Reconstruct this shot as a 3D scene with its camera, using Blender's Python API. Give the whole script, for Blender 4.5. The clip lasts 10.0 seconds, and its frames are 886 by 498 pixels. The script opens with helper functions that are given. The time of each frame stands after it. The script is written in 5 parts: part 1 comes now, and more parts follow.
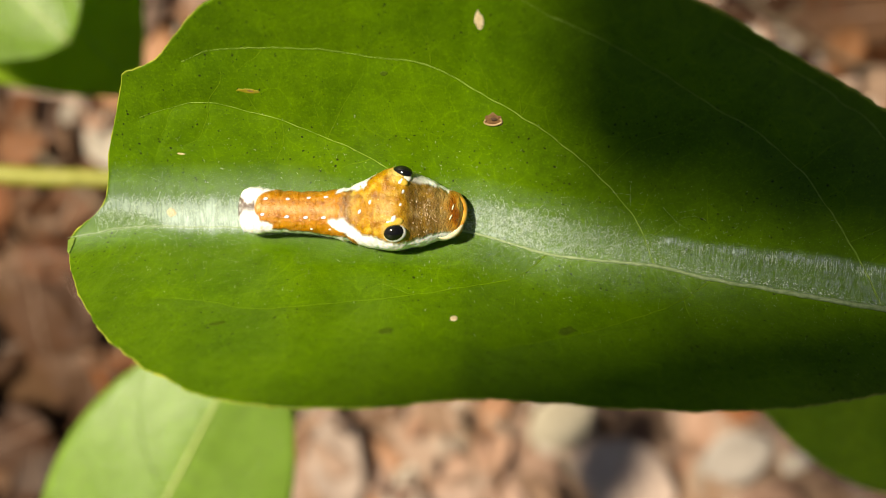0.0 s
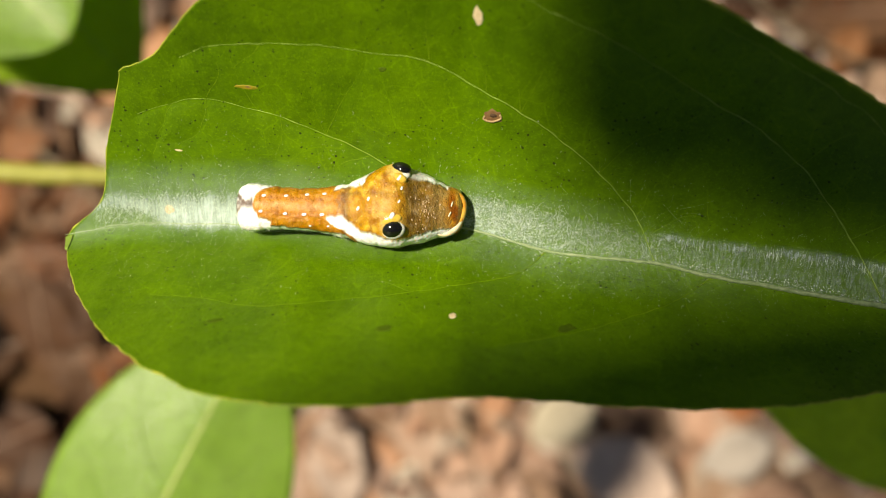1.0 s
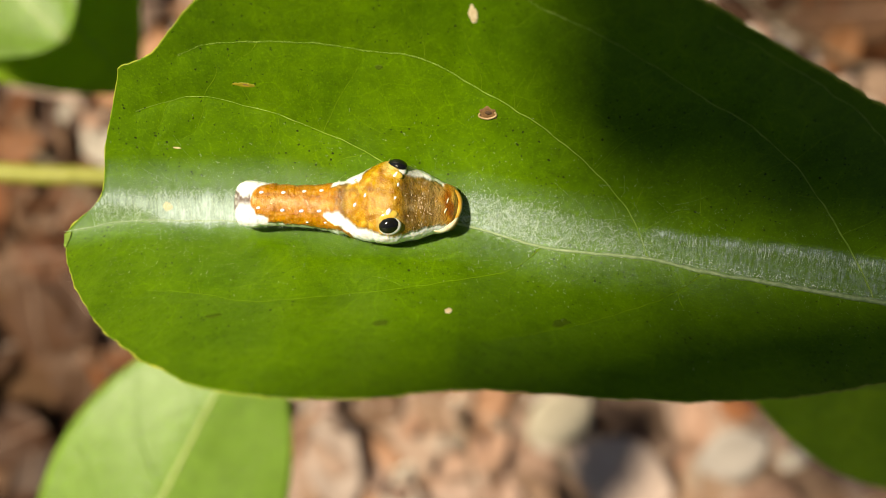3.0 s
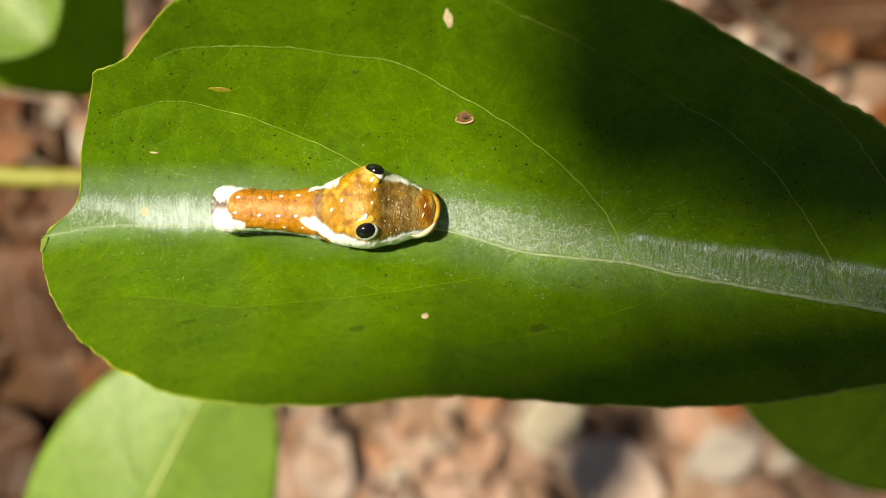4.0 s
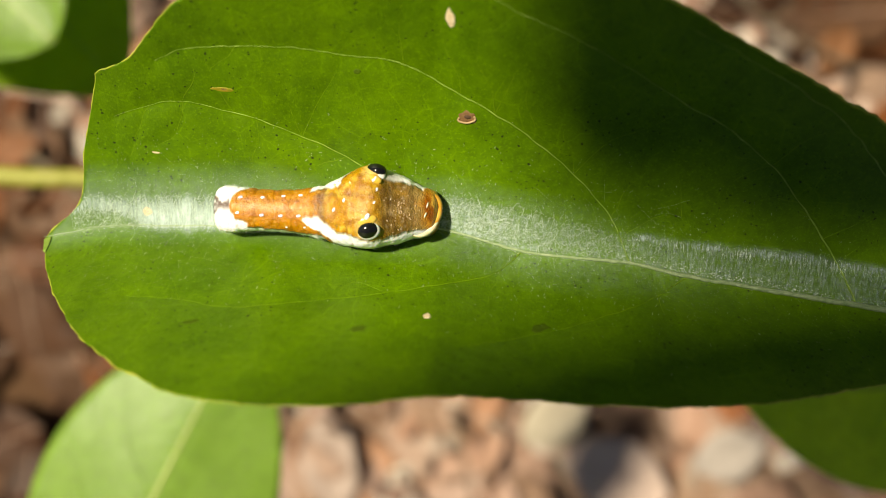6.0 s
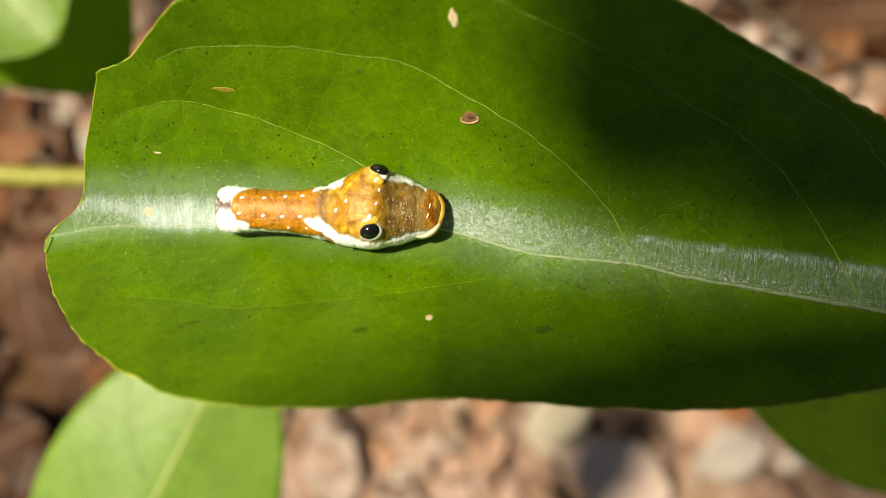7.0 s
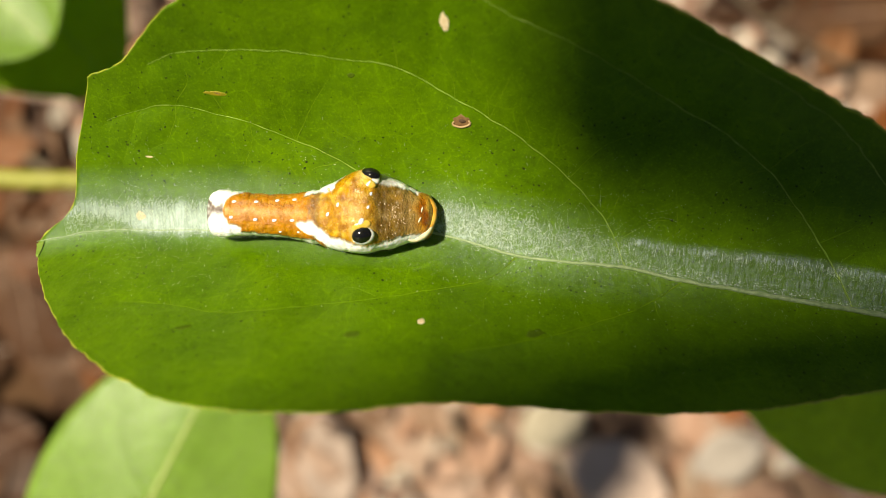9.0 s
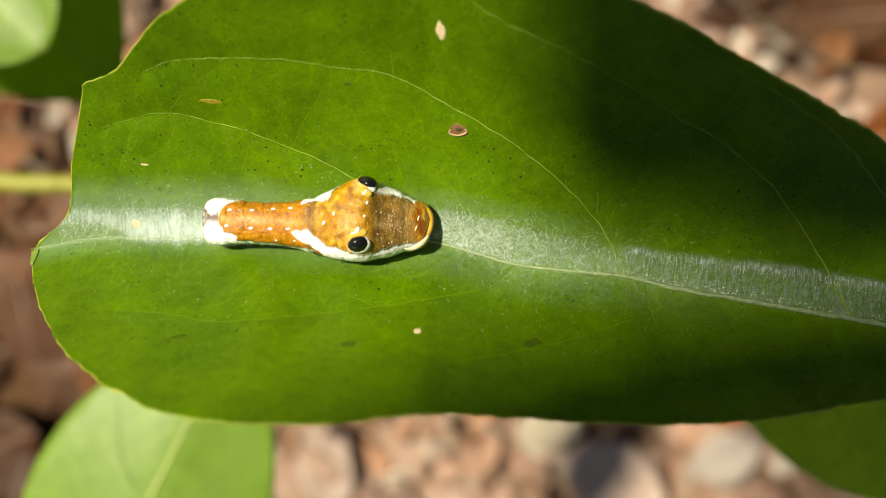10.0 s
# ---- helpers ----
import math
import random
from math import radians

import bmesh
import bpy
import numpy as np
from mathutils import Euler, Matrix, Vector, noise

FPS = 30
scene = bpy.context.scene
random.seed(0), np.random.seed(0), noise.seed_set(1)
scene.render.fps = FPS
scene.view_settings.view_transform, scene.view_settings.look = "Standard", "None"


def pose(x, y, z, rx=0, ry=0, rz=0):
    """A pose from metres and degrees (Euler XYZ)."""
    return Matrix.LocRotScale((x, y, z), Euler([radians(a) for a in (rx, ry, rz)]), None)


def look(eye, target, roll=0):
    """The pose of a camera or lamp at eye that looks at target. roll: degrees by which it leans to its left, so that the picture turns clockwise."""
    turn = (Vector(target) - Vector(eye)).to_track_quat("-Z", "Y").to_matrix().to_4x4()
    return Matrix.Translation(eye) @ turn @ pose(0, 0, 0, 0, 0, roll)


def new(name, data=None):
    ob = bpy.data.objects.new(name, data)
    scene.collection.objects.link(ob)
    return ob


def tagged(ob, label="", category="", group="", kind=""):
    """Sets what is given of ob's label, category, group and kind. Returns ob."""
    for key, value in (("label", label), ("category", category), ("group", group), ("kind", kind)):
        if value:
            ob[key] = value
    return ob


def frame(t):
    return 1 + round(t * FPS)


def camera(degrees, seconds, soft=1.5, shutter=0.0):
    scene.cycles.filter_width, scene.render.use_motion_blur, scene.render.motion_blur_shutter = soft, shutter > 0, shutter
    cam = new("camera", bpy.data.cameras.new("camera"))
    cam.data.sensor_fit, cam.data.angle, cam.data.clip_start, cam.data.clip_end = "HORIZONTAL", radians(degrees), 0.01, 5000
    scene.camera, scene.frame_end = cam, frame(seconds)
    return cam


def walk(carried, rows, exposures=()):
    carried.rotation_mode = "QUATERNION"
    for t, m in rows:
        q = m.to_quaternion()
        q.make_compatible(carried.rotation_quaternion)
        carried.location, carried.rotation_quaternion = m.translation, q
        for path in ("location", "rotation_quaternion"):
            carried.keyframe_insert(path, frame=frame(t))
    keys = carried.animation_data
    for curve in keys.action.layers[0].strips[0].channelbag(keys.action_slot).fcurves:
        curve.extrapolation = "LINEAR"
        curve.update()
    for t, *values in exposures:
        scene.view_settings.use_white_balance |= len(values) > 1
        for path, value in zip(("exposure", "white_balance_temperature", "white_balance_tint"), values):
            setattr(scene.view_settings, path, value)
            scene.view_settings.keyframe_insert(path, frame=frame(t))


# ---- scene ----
cam = camera(55.0, 10.0, soft=0.6)
cam.data.dof.use_dof = True
cam.data.dof.focus_distance = 0.1085
cam.data.dof.aperture_fstop = 11.0
ROWS = [
    (0.0, -0.00369, 0.00056, 0.55937, -0.033, 0.285, 0.248),
    (0.1, -0.00384, 0.00064, 0.55927, -0.048, 0.313, 0.247),
    (0.2, -0.00378, 0.00105, 0.55917, -0.063, 0.341, 0.246),
    (0.3, -0.00380, 0.00102, 0.55907, -0.078, 0.369, 0.245),
    (0.4, -0.00395, 0.00077, 0.55897, -0.093, 0.397, 0.244),
    (0.5, -0.00391, 0.00107, 0.55887, -0.108, 0.425, 0.244),
    (0.6, -0.00405, 0.00077, 0.55886, -0.122, 0.418, 0.247),
    (0.7, -0.00399, 0.00037, 0.55886, -0.136, 0.411, 0.251),
    (0.8, -0.00379, 0.00140, 0.55885, -0.151, 0.404, 0.254),
    (0.9, -0.00358, 0.00072, 0.55884, -0.165, 0.397, 0.258),
    (1.0, -0.00337, 0.00046, 0.55883, -0.179, 0.390, 0.261),
    (1.1, -0.00303, 0.00123, 0.55880, -0.205, 0.389, 0.238),
    (1.2, -0.00296, 0.00079, 0.55877, -0.232, 0.387, 0.215),
    (1.3, -0.00297, 0.00092, 0.55874, -0.258, 0.386, 0.192),
    (1.4, -0.00312, 0.00133, 0.55871, -0.284, 0.385, 0.169),
    (1.5, -0.00290, 0.00136, 0.55867, -0.310, 0.384, 0.146),
    (1.6, -0.00264, 0.00102, 0.55876, -0.312, 0.378, 0.153),
    (1.7, -0.00244, 0.00137, 0.55885, -0.314, 0.373, 0.161),
    (1.8, -0.00187, 0.00129, 0.55893, -0.315, 0.367, 0.168),
    (1.9, -0.00174, 0.00063, 0.55902, -0.317, 0.362, 0.176),
    (2.0, -0.00181, 0.00075, 0.55911, -0.318, 0.356, 0.183),
    (2.1, -0.00165, 0.00043, 0.55931, -0.268, 0.349, 0.191),
    (2.2, -0.00138, 0.00016, 0.55952, -0.218, 0.341, 0.199),
    (2.3, -0.00132, 0.00018, 0.55972, -0.168, 0.334, 0.207),
    (2.4, -0.00163, -0.00017, 0.55993, -0.118, 0.327, 0.215),
    (2.5, -0.00190, -0.00019, 0.56013, -0.068, 0.320, 0.223),
    (2.6, -0.00259, -0.00023, 0.56010, -0.063, 0.285, 0.212),
    (2.7, -0.00331, -0.00031, 0.56006, -0.059, 0.251, 0.201),
    (3.8, -0.00264, -0.00003, 0.55968, -0.004, -0.128, 0.079),
    (3.9, -0.00207, 0.00011, 0.55965, 0.001, -0.163, 0.068),
    (4.0, -0.00113, 0.00022, 0.55961, 0.006, -0.197, 0.057),
    (4.1, -0.00060, 0.00018, 0.55971, -0.002, -0.193, 0.054),
    (4.2, -0.00052, 0.00011, 0.55981, -0.009, -0.188, 0.051),
    (4.3, -0.00066, -0.00018, 0.55991, -0.017, -0.184, 0.048),
    (4.4, -0.00044, 0.00003, 0.56001, -0.024, -0.179, 0.046),
    (4.5, 0.00022, 0.00006, 0.56011, -0.032, -0.175, 0.043),
    (4.6, 0.00065, 0.00016, 0.56009, -0.024, -0.155, 0.029),
    (4.7, 0.00089, 0.00071, 0.56007, -0.016, -0.135, 0.016),
    (4.8, 0.00078, 0.00028, 0.56005, -0.007, -0.115, 0.003),
    (4.9, 0.00033, -0.00036, 0.56002, 0.001, -0.096, -0.011),
    (5.0, 0.00000, 0.00000, 0.56000, 0.009, -0.076, -0.024),
    (5.1, -0.00018, 0.00005, 0.55996, 0.011, -0.057, -0.016),
    (5.2, -0.00042, -0.00030, 0.55992, 0.013, -0.039, -0.008),
    (5.3, -0.00053, 0.00005, 0.55988, 0.016, -0.021, 0.001),
    (5.4, -0.00028, 0.00019, 0.55984, 0.018, -0.002, 0.009),
    (5.5, -0.00033, -0.00015, 0.55980, 0.020, 0.016, 0.017),
    (5.6, -0.00056, 0.00001, 0.55974, 0.012, 0.034, 0.025),
    (5.7, -0.00073, 0.00010, 0.55968, 0.004, 0.051, 0.033),
    (6.8, -0.00090, 0.00051, 0.55902, -0.085, 0.245, 0.120),
    (6.9, -0.00079, 0.00039, 0.55896, -0.093, 0.262, 0.128),
    (7.0, -0.00083, 0.00053, 0.55890, -0.101, 0.280, 0.136),
    (7.1, -0.00104, 0.00054, 0.55877, -0.120, 0.271, 0.145),
    (7.2, -0.00112, 0.00066, 0.55863, -0.138, 0.263, 0.154),
    (7.3, -0.00106, 0.00106, 0.55850, -0.156, 0.254, 0.163),
    (7.4, -0.00107, 0.00083, 0.55837, -0.174, 0.246, 0.172),
    (7.5, -0.00098, 0.00139, 0.55823, -0.193, 0.237, 0.181),
    (7.6, -0.00081, 0.00180, 0.55827, -0.207, 0.203, 0.164),
    (7.7, -0.00046, 0.00176, 0.55831, -0.221, 0.170, 0.146),
    (7.8, -0.00039, 0.00198, 0.55834, -0.236, 0.136, 0.129),
    (7.9, -0.00031, 0.00187, 0.55838, -0.250, 0.102, 0.112),
    (8.0, -0.00018, 0.00180, 0.55842, -0.264, 0.069, 0.094),
    (8.1, 0.00009, 0.00124, 0.55857, -0.228, 0.062, 0.090),
    (8.2, 0.00021, 0.00116, 0.55872, -0.191, 0.054, 0.086),
    (8.3, 0.00040, 0.00148, 0.55886, -0.155, 0.047, 0.082),
    (8.4, 0.00052, 0.00105, 0.55901, -0.119, 0.040, 0.078),
    (8.5, 0.00045, 0.00064, 0.55916, -0.082, 0.033, 0.073),
    (8.6, 0.00052, 0.00100, 0.55912, -0.065, 0.041, 0.065),
    (8.7, 0.00040, 0.00139, 0.55907, -0.047, 0.050, 0.056),
    (8.8, 0.00013, 0.00074, 0.55902, -0.029, 0.058, 0.048),
    (8.9, 0.00001, 0.00093, 0.55898, -0.011, 0.067, 0.039),
    (9.0, -0.00022, 0.00079, 0.55893, 0.007, 0.075, 0.031),
    (9.1, -0.00062, 0.00036, 0.55886, 0.006, 0.064, 0.044),
    (9.2, -0.00084, 0.00071, 0.55880, 0.005, 0.052, 0.057),
    (9.3, -0.00051, 0.00086, 0.55873, 0.005, 0.041, 0.071),
    (9.4, -0.00025, 0.00143, 0.55867, 0.004, 0.029, 0.084),
    (9.5, -0.00016, 0.00128, 0.55860, 0.003, 0.017, 0.097),
    (9.6, 0.00004, 0.00157, 0.55859, 0.008, -0.002, 0.088),
    (9.7, 0.00021, 0.00211, 0.55857, 0.014, -0.022, 0.080),
    (9.8, 0.00017, 0.00183, 0.55856, 0.019, -0.041, 0.071),
    (9.9, 0.00007, 0.00162, 0.55854, 0.024, -0.061, 0.062),
    (10.0, -0.00007, 0.00183, 0.55853, 0.029, -0.080, 0.053),
]
walk(cam, [(t, pose(x, y, z, rx, ry, rz)) for t, x, y, z, rx, ry, rz in ROWS], exposures=[(0.0, 0.50, 7600, 4), (10.0, 0.55, 7600, 2)])

# ---- light: high sun from the upper left of the leaf, clear sky ----
SUN = Vector((-0.46, 0.18, 0.87)).normalized()
world = bpy.data.worlds.new("world")
scene.world = world
world.use_nodes = True
wn = world.node_tree.nodes
sky = wn.new("ShaderNodeTexSky")
sky.sky_type, sky.sun_disc = "NISHITA", False
sky.sun_elevation = math.asin(SUN.z)
sky.sun_rotation = math.atan2(SUN.x, SUN.y)
wn["Background"].inputs["Strength"].default_value = 0.031
world.node_tree.links.new(sky.outputs[0], wn["Background"].inputs["Color"])
sun_data = bpy.data.lights.new("sun", "SUN")
sun_data.energy, sun_data.angle, sun_data.color = 5.0, radians(5.0), (1.0, 0.94, 0.84)
sun = new("sun", sun_data)
sun.matrix_world = look(SUN * 3, (0, 0, 0))

CM, MM = 0.01, 0.001


# ---- materials ----
def lin(r, g, b):
    """Linear colour from 0-255 display values."""
    return tuple((v / 255 / 12.92 if v < 10 else ((v / 255 + 0.055) / 1.055) ** 2.4) for v in (r, g, b)) + (1.0,)


class Mat:
    """A small node-building aid round one material."""

    def __init__(self, name):
        self.m = bpy.data.materials.new(name)
        self.m.use_nodes = True
        self.t = self.m.node_tree
        self.bsdf = self.t.nodes["Principled BSDF"]
        self.out = self.t.nodes["Material Output"]
        self.co = self.node("ShaderNodeTexCoord").outputs["Object"]

    def node(self, kind, **values):
        n = self.t.nodes.new(kind)
        for k, v in values.items():
            n.inputs[k.replace("_", " ")].default_value = v
        return n

    def link(self, a, b):
        self.t.links.new(a, b)

    def noise(self, scale, detail=4.0, rough=0.55, vec=None):
        n = self.node("ShaderNodeTexNoise", Scale=scale, Detail=detail, Roughness=rough)
        self.link(vec or self.co, n.inputs["Vector"])
        return n.outputs["Fac"]

    def ramp(self, fac, stops):
        n = self.node("ShaderNodeValToRGB")
        e = n.color_ramp.elements
        while len(e) < len(stops):
            e.new(0.5)
        for el, (p, c) in zip(e, stops):
            el.position, el.color = p, c
        self.link(fac, n.inputs["Fac"])
        return n.outputs["Color"]

    def math(self, op, a, b=0.0, c=0.0):
        n = self.node("ShaderNodeMath")
        n.operation = op
        for i, v in enumerate((a, b, c)):
            if isinstance(v, (int, float)):
                n.inputs[i].default_value = v
            else:
                self.link(v, n.inputs[i])
        return n.outputs[0]

    def mix(self, fac, a, b, blend="MIX"):
        n = self.t.nodes.new("ShaderNodeMix")
        n.data_type, n.blend_type = "RGBA", blend
        for sock, v in ((n.inputs[0], fac), (n.inputs[6], a), (n.inputs[7], b)):
            if isinstance(v, (int, float, tuple)):
                sock.default_value = v
            else:
                self.link(v, sock)
        return n.outputs[2]

    def bump(self, height, strength, distance):
        n = self.node("ShaderNodeBump", Strength=strength, Distance=distance)
        self.link(height, n.inputs["Height"])
        self.link(n.outputs[0], self.bsdf.inputs["Normal"])
        return n.outputs[0]

    def set(self, **values):
        for k, v in values.items():
            s = self.bsdf.inputs[k.replace("_", " ")]
            if isinstance(v, (int, float, tuple)):
                s.default_value = v
            else:
                self.link(v, s)
        return self


def leaf_material(name, dark, light, glow, specks=True, gloss=0.42, thin=0.22, size=1.0, spec=0.16):
    """A living leaf: mottled green, fine net of veinlets, dark specks, light passing through."""
    m = Mat(name)
    big, fine, grain = m.noise(120 * size, 6, 0.65), m.noise(700 * size, 5, 0.7), m.noise(3200 * size, 3, 0.7)
    col = m.mix(m.ramp(big, [(0.32, (0, 0, 0, 1)), (0.68, (1, 1, 1, 1))]), dark, light)
    col = m.mix(m.math("MULTIPLY", m.ramp(fine, [(0.42, (0, 0, 0, 1)), (0.70, (1, 1, 1, 1))]), 0.34), col, tuple(v * 0.5 for v in dark[:3]) + (1,))
    col = m.mix(m.math("MULTIPLY", m.ramp(grain, [(0.55, (0, 0, 0, 1)), (0.72, (1, 1, 1, 1))]), 0.5), col, tuple(min(1, v * 1.7) for v in light[:3]) + (1,))
    net = m.node("ShaderNodeTexVoronoi", Scale=650 * size)
    net.feature = "DISTANCE_TO_EDGE"
    warp = m.node("ShaderNodeVectorMath")
    warp.operation = "ADD"
    wob = m.node("ShaderNodeTexNoise", Scale=300 * size, Detail=2.0)
    m.link(m.co, wob.inputs["Vector"])
    sc = m.node("ShaderNodeVectorMath")
    sc.operation = "SCALE"
    sc.inputs["Scale"].default_value = 0.0015 / size
    m.link(wob.outputs["Color"], sc.inputs[0])
    m.link(m.co, warp.inputs[0])
    m.link(sc.outputs[0], warp.inputs[1])
    m.link(warp.outputs[0], net.inputs["Vector"])
    veins = m.ramp(net.outputs["Distance"], [(0.0, (1, 1, 1, 1)), (0.05, (0, 0, 0, 1))])
    mesh = m.node("ShaderNodeTexVoronoi", Scale=210 * size)
    mesh.feature = "DISTANCE_TO_EDGE"
    m.link(warp.outputs[0], mesh.inputs["Vector"])
    coarse = m.ramp(mesh.outputs["Distance"], [(0.0, (1, 1, 1, 1)), (0.028, (0, 0, 0, 1))])
    coarse = m.math("MULTIPLY", coarse, m.ramp(big, [(0.4, (0, 0, 0, 1)), (0.6, (1, 1, 1, 1))]))
    col = m.mix(m.math("MULTIPLY", coarse, 0.22), col, tuple(min(1, v * 1.9) for v in light[:3]) + (1,))
    col = m.mix(m.math("MULTIPLY", veins, 0.06), col, tuple(min(1, v * 1.8) for v in light[:3]) + (1,))
    if specks:
        # ragged specks, in loose swarms
        swarm = m.ramp(m.noise(70 * size, 3), [(0.38, (0.45, 0.45, 0.45, 1)), (0.60, (1, 1, 1, 1))])
        ragged = m.node("ShaderNodeVectorMath")
        ragged.operation = "ADD"
        jag = m.node("ShaderNodeTexNoise", Scale=2600 * size, Detail=3.0)
        m.link(m.co, jag.inputs["Vector"])
        jag_scaled = m.node("ShaderNodeVectorMath")
        jag_scaled.operation = "SCALE"
        jag_scaled.inputs["Scale"].default_value = 0.0004 / size
        m.link(jag.outputs["Color"], jag_scaled.inputs[0])
        m.link(m.co, ragged.inputs[0])
        m.link(jag_scaled.outputs[0], ragged.inputs[1])
        for scale, reach, keep in ((380, 0.075, 0.45), (800, 0.15, 0.30), (1500, 0.23, 0.22)):
            v = m.node("ShaderNodeTexVoronoi", Scale=scale * size)
            m.link(ragged.outputs[0], v.inputs["Vector"])
            sep = m.node("ShaderNodeSeparateColor")
            m.link(v.outputs["Color"], sep.inputs[0])
            r = m.math("MULTIPLY", m.math("MAXIMUM", m.math("SUBTRACT", sep.outputs[0], keep), 0.0), reach / (1 - keep))
            dot = m.math("LESS_THAN", v.outputs["Distance"], m.math("MULTIPLY", r, swarm))
            col = m.mix(m.math("MULTIPLY", dot, 0.9), col, (0.010, 0.014, 0.005, 1))
    rough = m.math("ADD", m.math("MULTIPLY", fine, 0.25), gloss - 0.1)
    m.set(Base_Color=col, Roughness=rough, Specular_IOR_Level=spec)
    height = m.math("ADD", m.math("MULTIPLY", fine, 0.5), m.math("MULTIPLY", veins, -0.02))
    height = m.math("ADD", height, m.math("MULTIPLY", grain, 0.35))
    nrm = m.bump(m.math("ADD", height, m.math("MULTIPLY", big, 0.9)), 0.5, 0.0003 / size)
    tr = m.node("ShaderNodeBsdfTranslucent")
    m.link(m.mix(1.0, col, glow, "MULTIPLY"), tr.inputs["Color"])
    m.link(nrm, tr.inputs["Normal"])
    mixer = m.node("ShaderNodeMixShader", Fac=thin)
    m.link(m.bsdf.outputs[0], mixer.inputs[1])
    m.link(tr.outputs[0], mixer.inputs[2])
    m.link(mixer.outputs[0], m.out.inputs["Surface"])
    return m.m


def plain_material(name, a, b, scale=300, rough=0.5, bump=0.3, depth=0.0001, spec=0.4, sub=0.0):
    """A surface of two mingled tones with fine relief."""
    m = Mat(name)
    n1, n2 = m.noise(scale, 5), m.noise(scale * 6, 3)
    col = m.mix(m.ramp(n1, [(0.3, (0, 0, 0, 1)), (0.7, (1, 1, 1, 1))]), a, b)
    col = m.mix(m.math("MULTIPLY", n2, 0.3), col, tuple(v * 0.5 for v in a[:3]) + (1,))
    m.set(Base_Color=col, Roughness=m.math("ADD", m.math("MULTIPLY", n2, 0.2), rough - 0.1), Specular_IOR_Level=spec)
    if sub:
        m.set(Subsurface_Weight=sub, Subsurface_Scale=0.0006)
    m.bump(m.math("ADD", n1, m.math("MULTIPLY", n2, 0.5)), bump, depth)
    return m.m


LEAF = leaf_material("leaf_green", (0.057, 0.122, 0.0014, 1), (0.094, 0.183, 0.0025, 1), (1.8, 2.0, 0.5, 1), thin=0.015, gloss=0.40, spec=0.15)
LEAF_LOW = leaf_material("leaf_young_green", (0.21, 0.35, 0.04, 1), (0.27, 0.42, 0.07, 1), (1.5, 1.5, 0.7, 1), specks=False, gloss=0.34, thin=0.5, size=0.5, spec=0.55)
LEAF_DEEP = leaf_material("leaf_deep_green", (0.24, 0.38, 0.014, 1), (0.30, 0.44, 0.020, 1), (1.4, 1.5, 0.6, 1), specks=False, gloss=0.5, thin=0.4, size=0.5)
LEAF_MID = leaf_material("leaf_mid_green", (0.28, 0.45, 0.045, 1), (0.34, 0.50, 0.06, 1), (1.5, 1.5, 0.5, 1), specks=False, gloss=0.5, thin=0.5, size=0.5)
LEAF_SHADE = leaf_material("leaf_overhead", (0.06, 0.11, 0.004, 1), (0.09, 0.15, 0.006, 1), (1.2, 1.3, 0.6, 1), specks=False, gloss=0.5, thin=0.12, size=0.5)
VEIN = plain_material("vein_pale", (0.16, 0.27, 0.03, 1), (0.36, 0.48, 0.11, 1), 500, 0.5, spec=0.1)
VEIN_FAINT = plain_material("vein_faint", (0.10, 0.19, 0.005, 1), (0.17, 0.28, 0.010, 1), 500, 0.5, spec=0.1)
RIB_LOW = plain_material("midrib_yellowish", (0.48, 0.55, 0.16, 1), (0.60, 0.66, 0.26, 1), 400, 0.45)
RIB = plain_material("midrib_pale", (0.19, 0.27, 0.11, 1), (0.38, 0.45, 0.26, 1), 1400, 0.42)
MARGIN = plain_material("leaf_margin", (0.20, 0.29, 0.012, 1), (0.42, 0.44, 0.04, 1), 350, 0.45)
SCAR = plain_material("scar_brown", (0.12, 0.055, 0.018, 1), (0.24, 0.13, 0.05, 1), 1500, 0.7, 0.6)
SCAR_HOLLOW = plain_material("scar_hollow", (0.05, 0.025, 0.010, 1), (0.09, 0.045, 0.02, 1), 1500, 0.8, 0.6)
SCAR_PALE = plain_material("scar_pale", (0.62, 0.46, 0.26, 1), (0.80, 0.66, 0.45, 1), 1500, 0.7, 0.4)
SCAR_TAN = plain_material("scar_tan", (0.38, 0.24, 0.11, 1), (0.56, 0.40, 0.22, 1), 1500, 0.7, 0.4)
SCAR_YELLOW = plain_material("scar_yellow", (0.20, 0.20, 0.006, 1), (0.38, 0.26, 0.012, 1), 1500, 0.6)
SCAR_DARK = plain_material("scar_dark", (0.050, 0.088, 0.004, 1), (0.075, 0.125, 0.006, 1), 1500, 0.7, spec=0.1)
SILK = plain_material("silk_white", (0.68, 0.80, 0.64, 1), (0.86, 0.93, 0.82, 1), 900, 0.3, 0.1, spec=0.6)


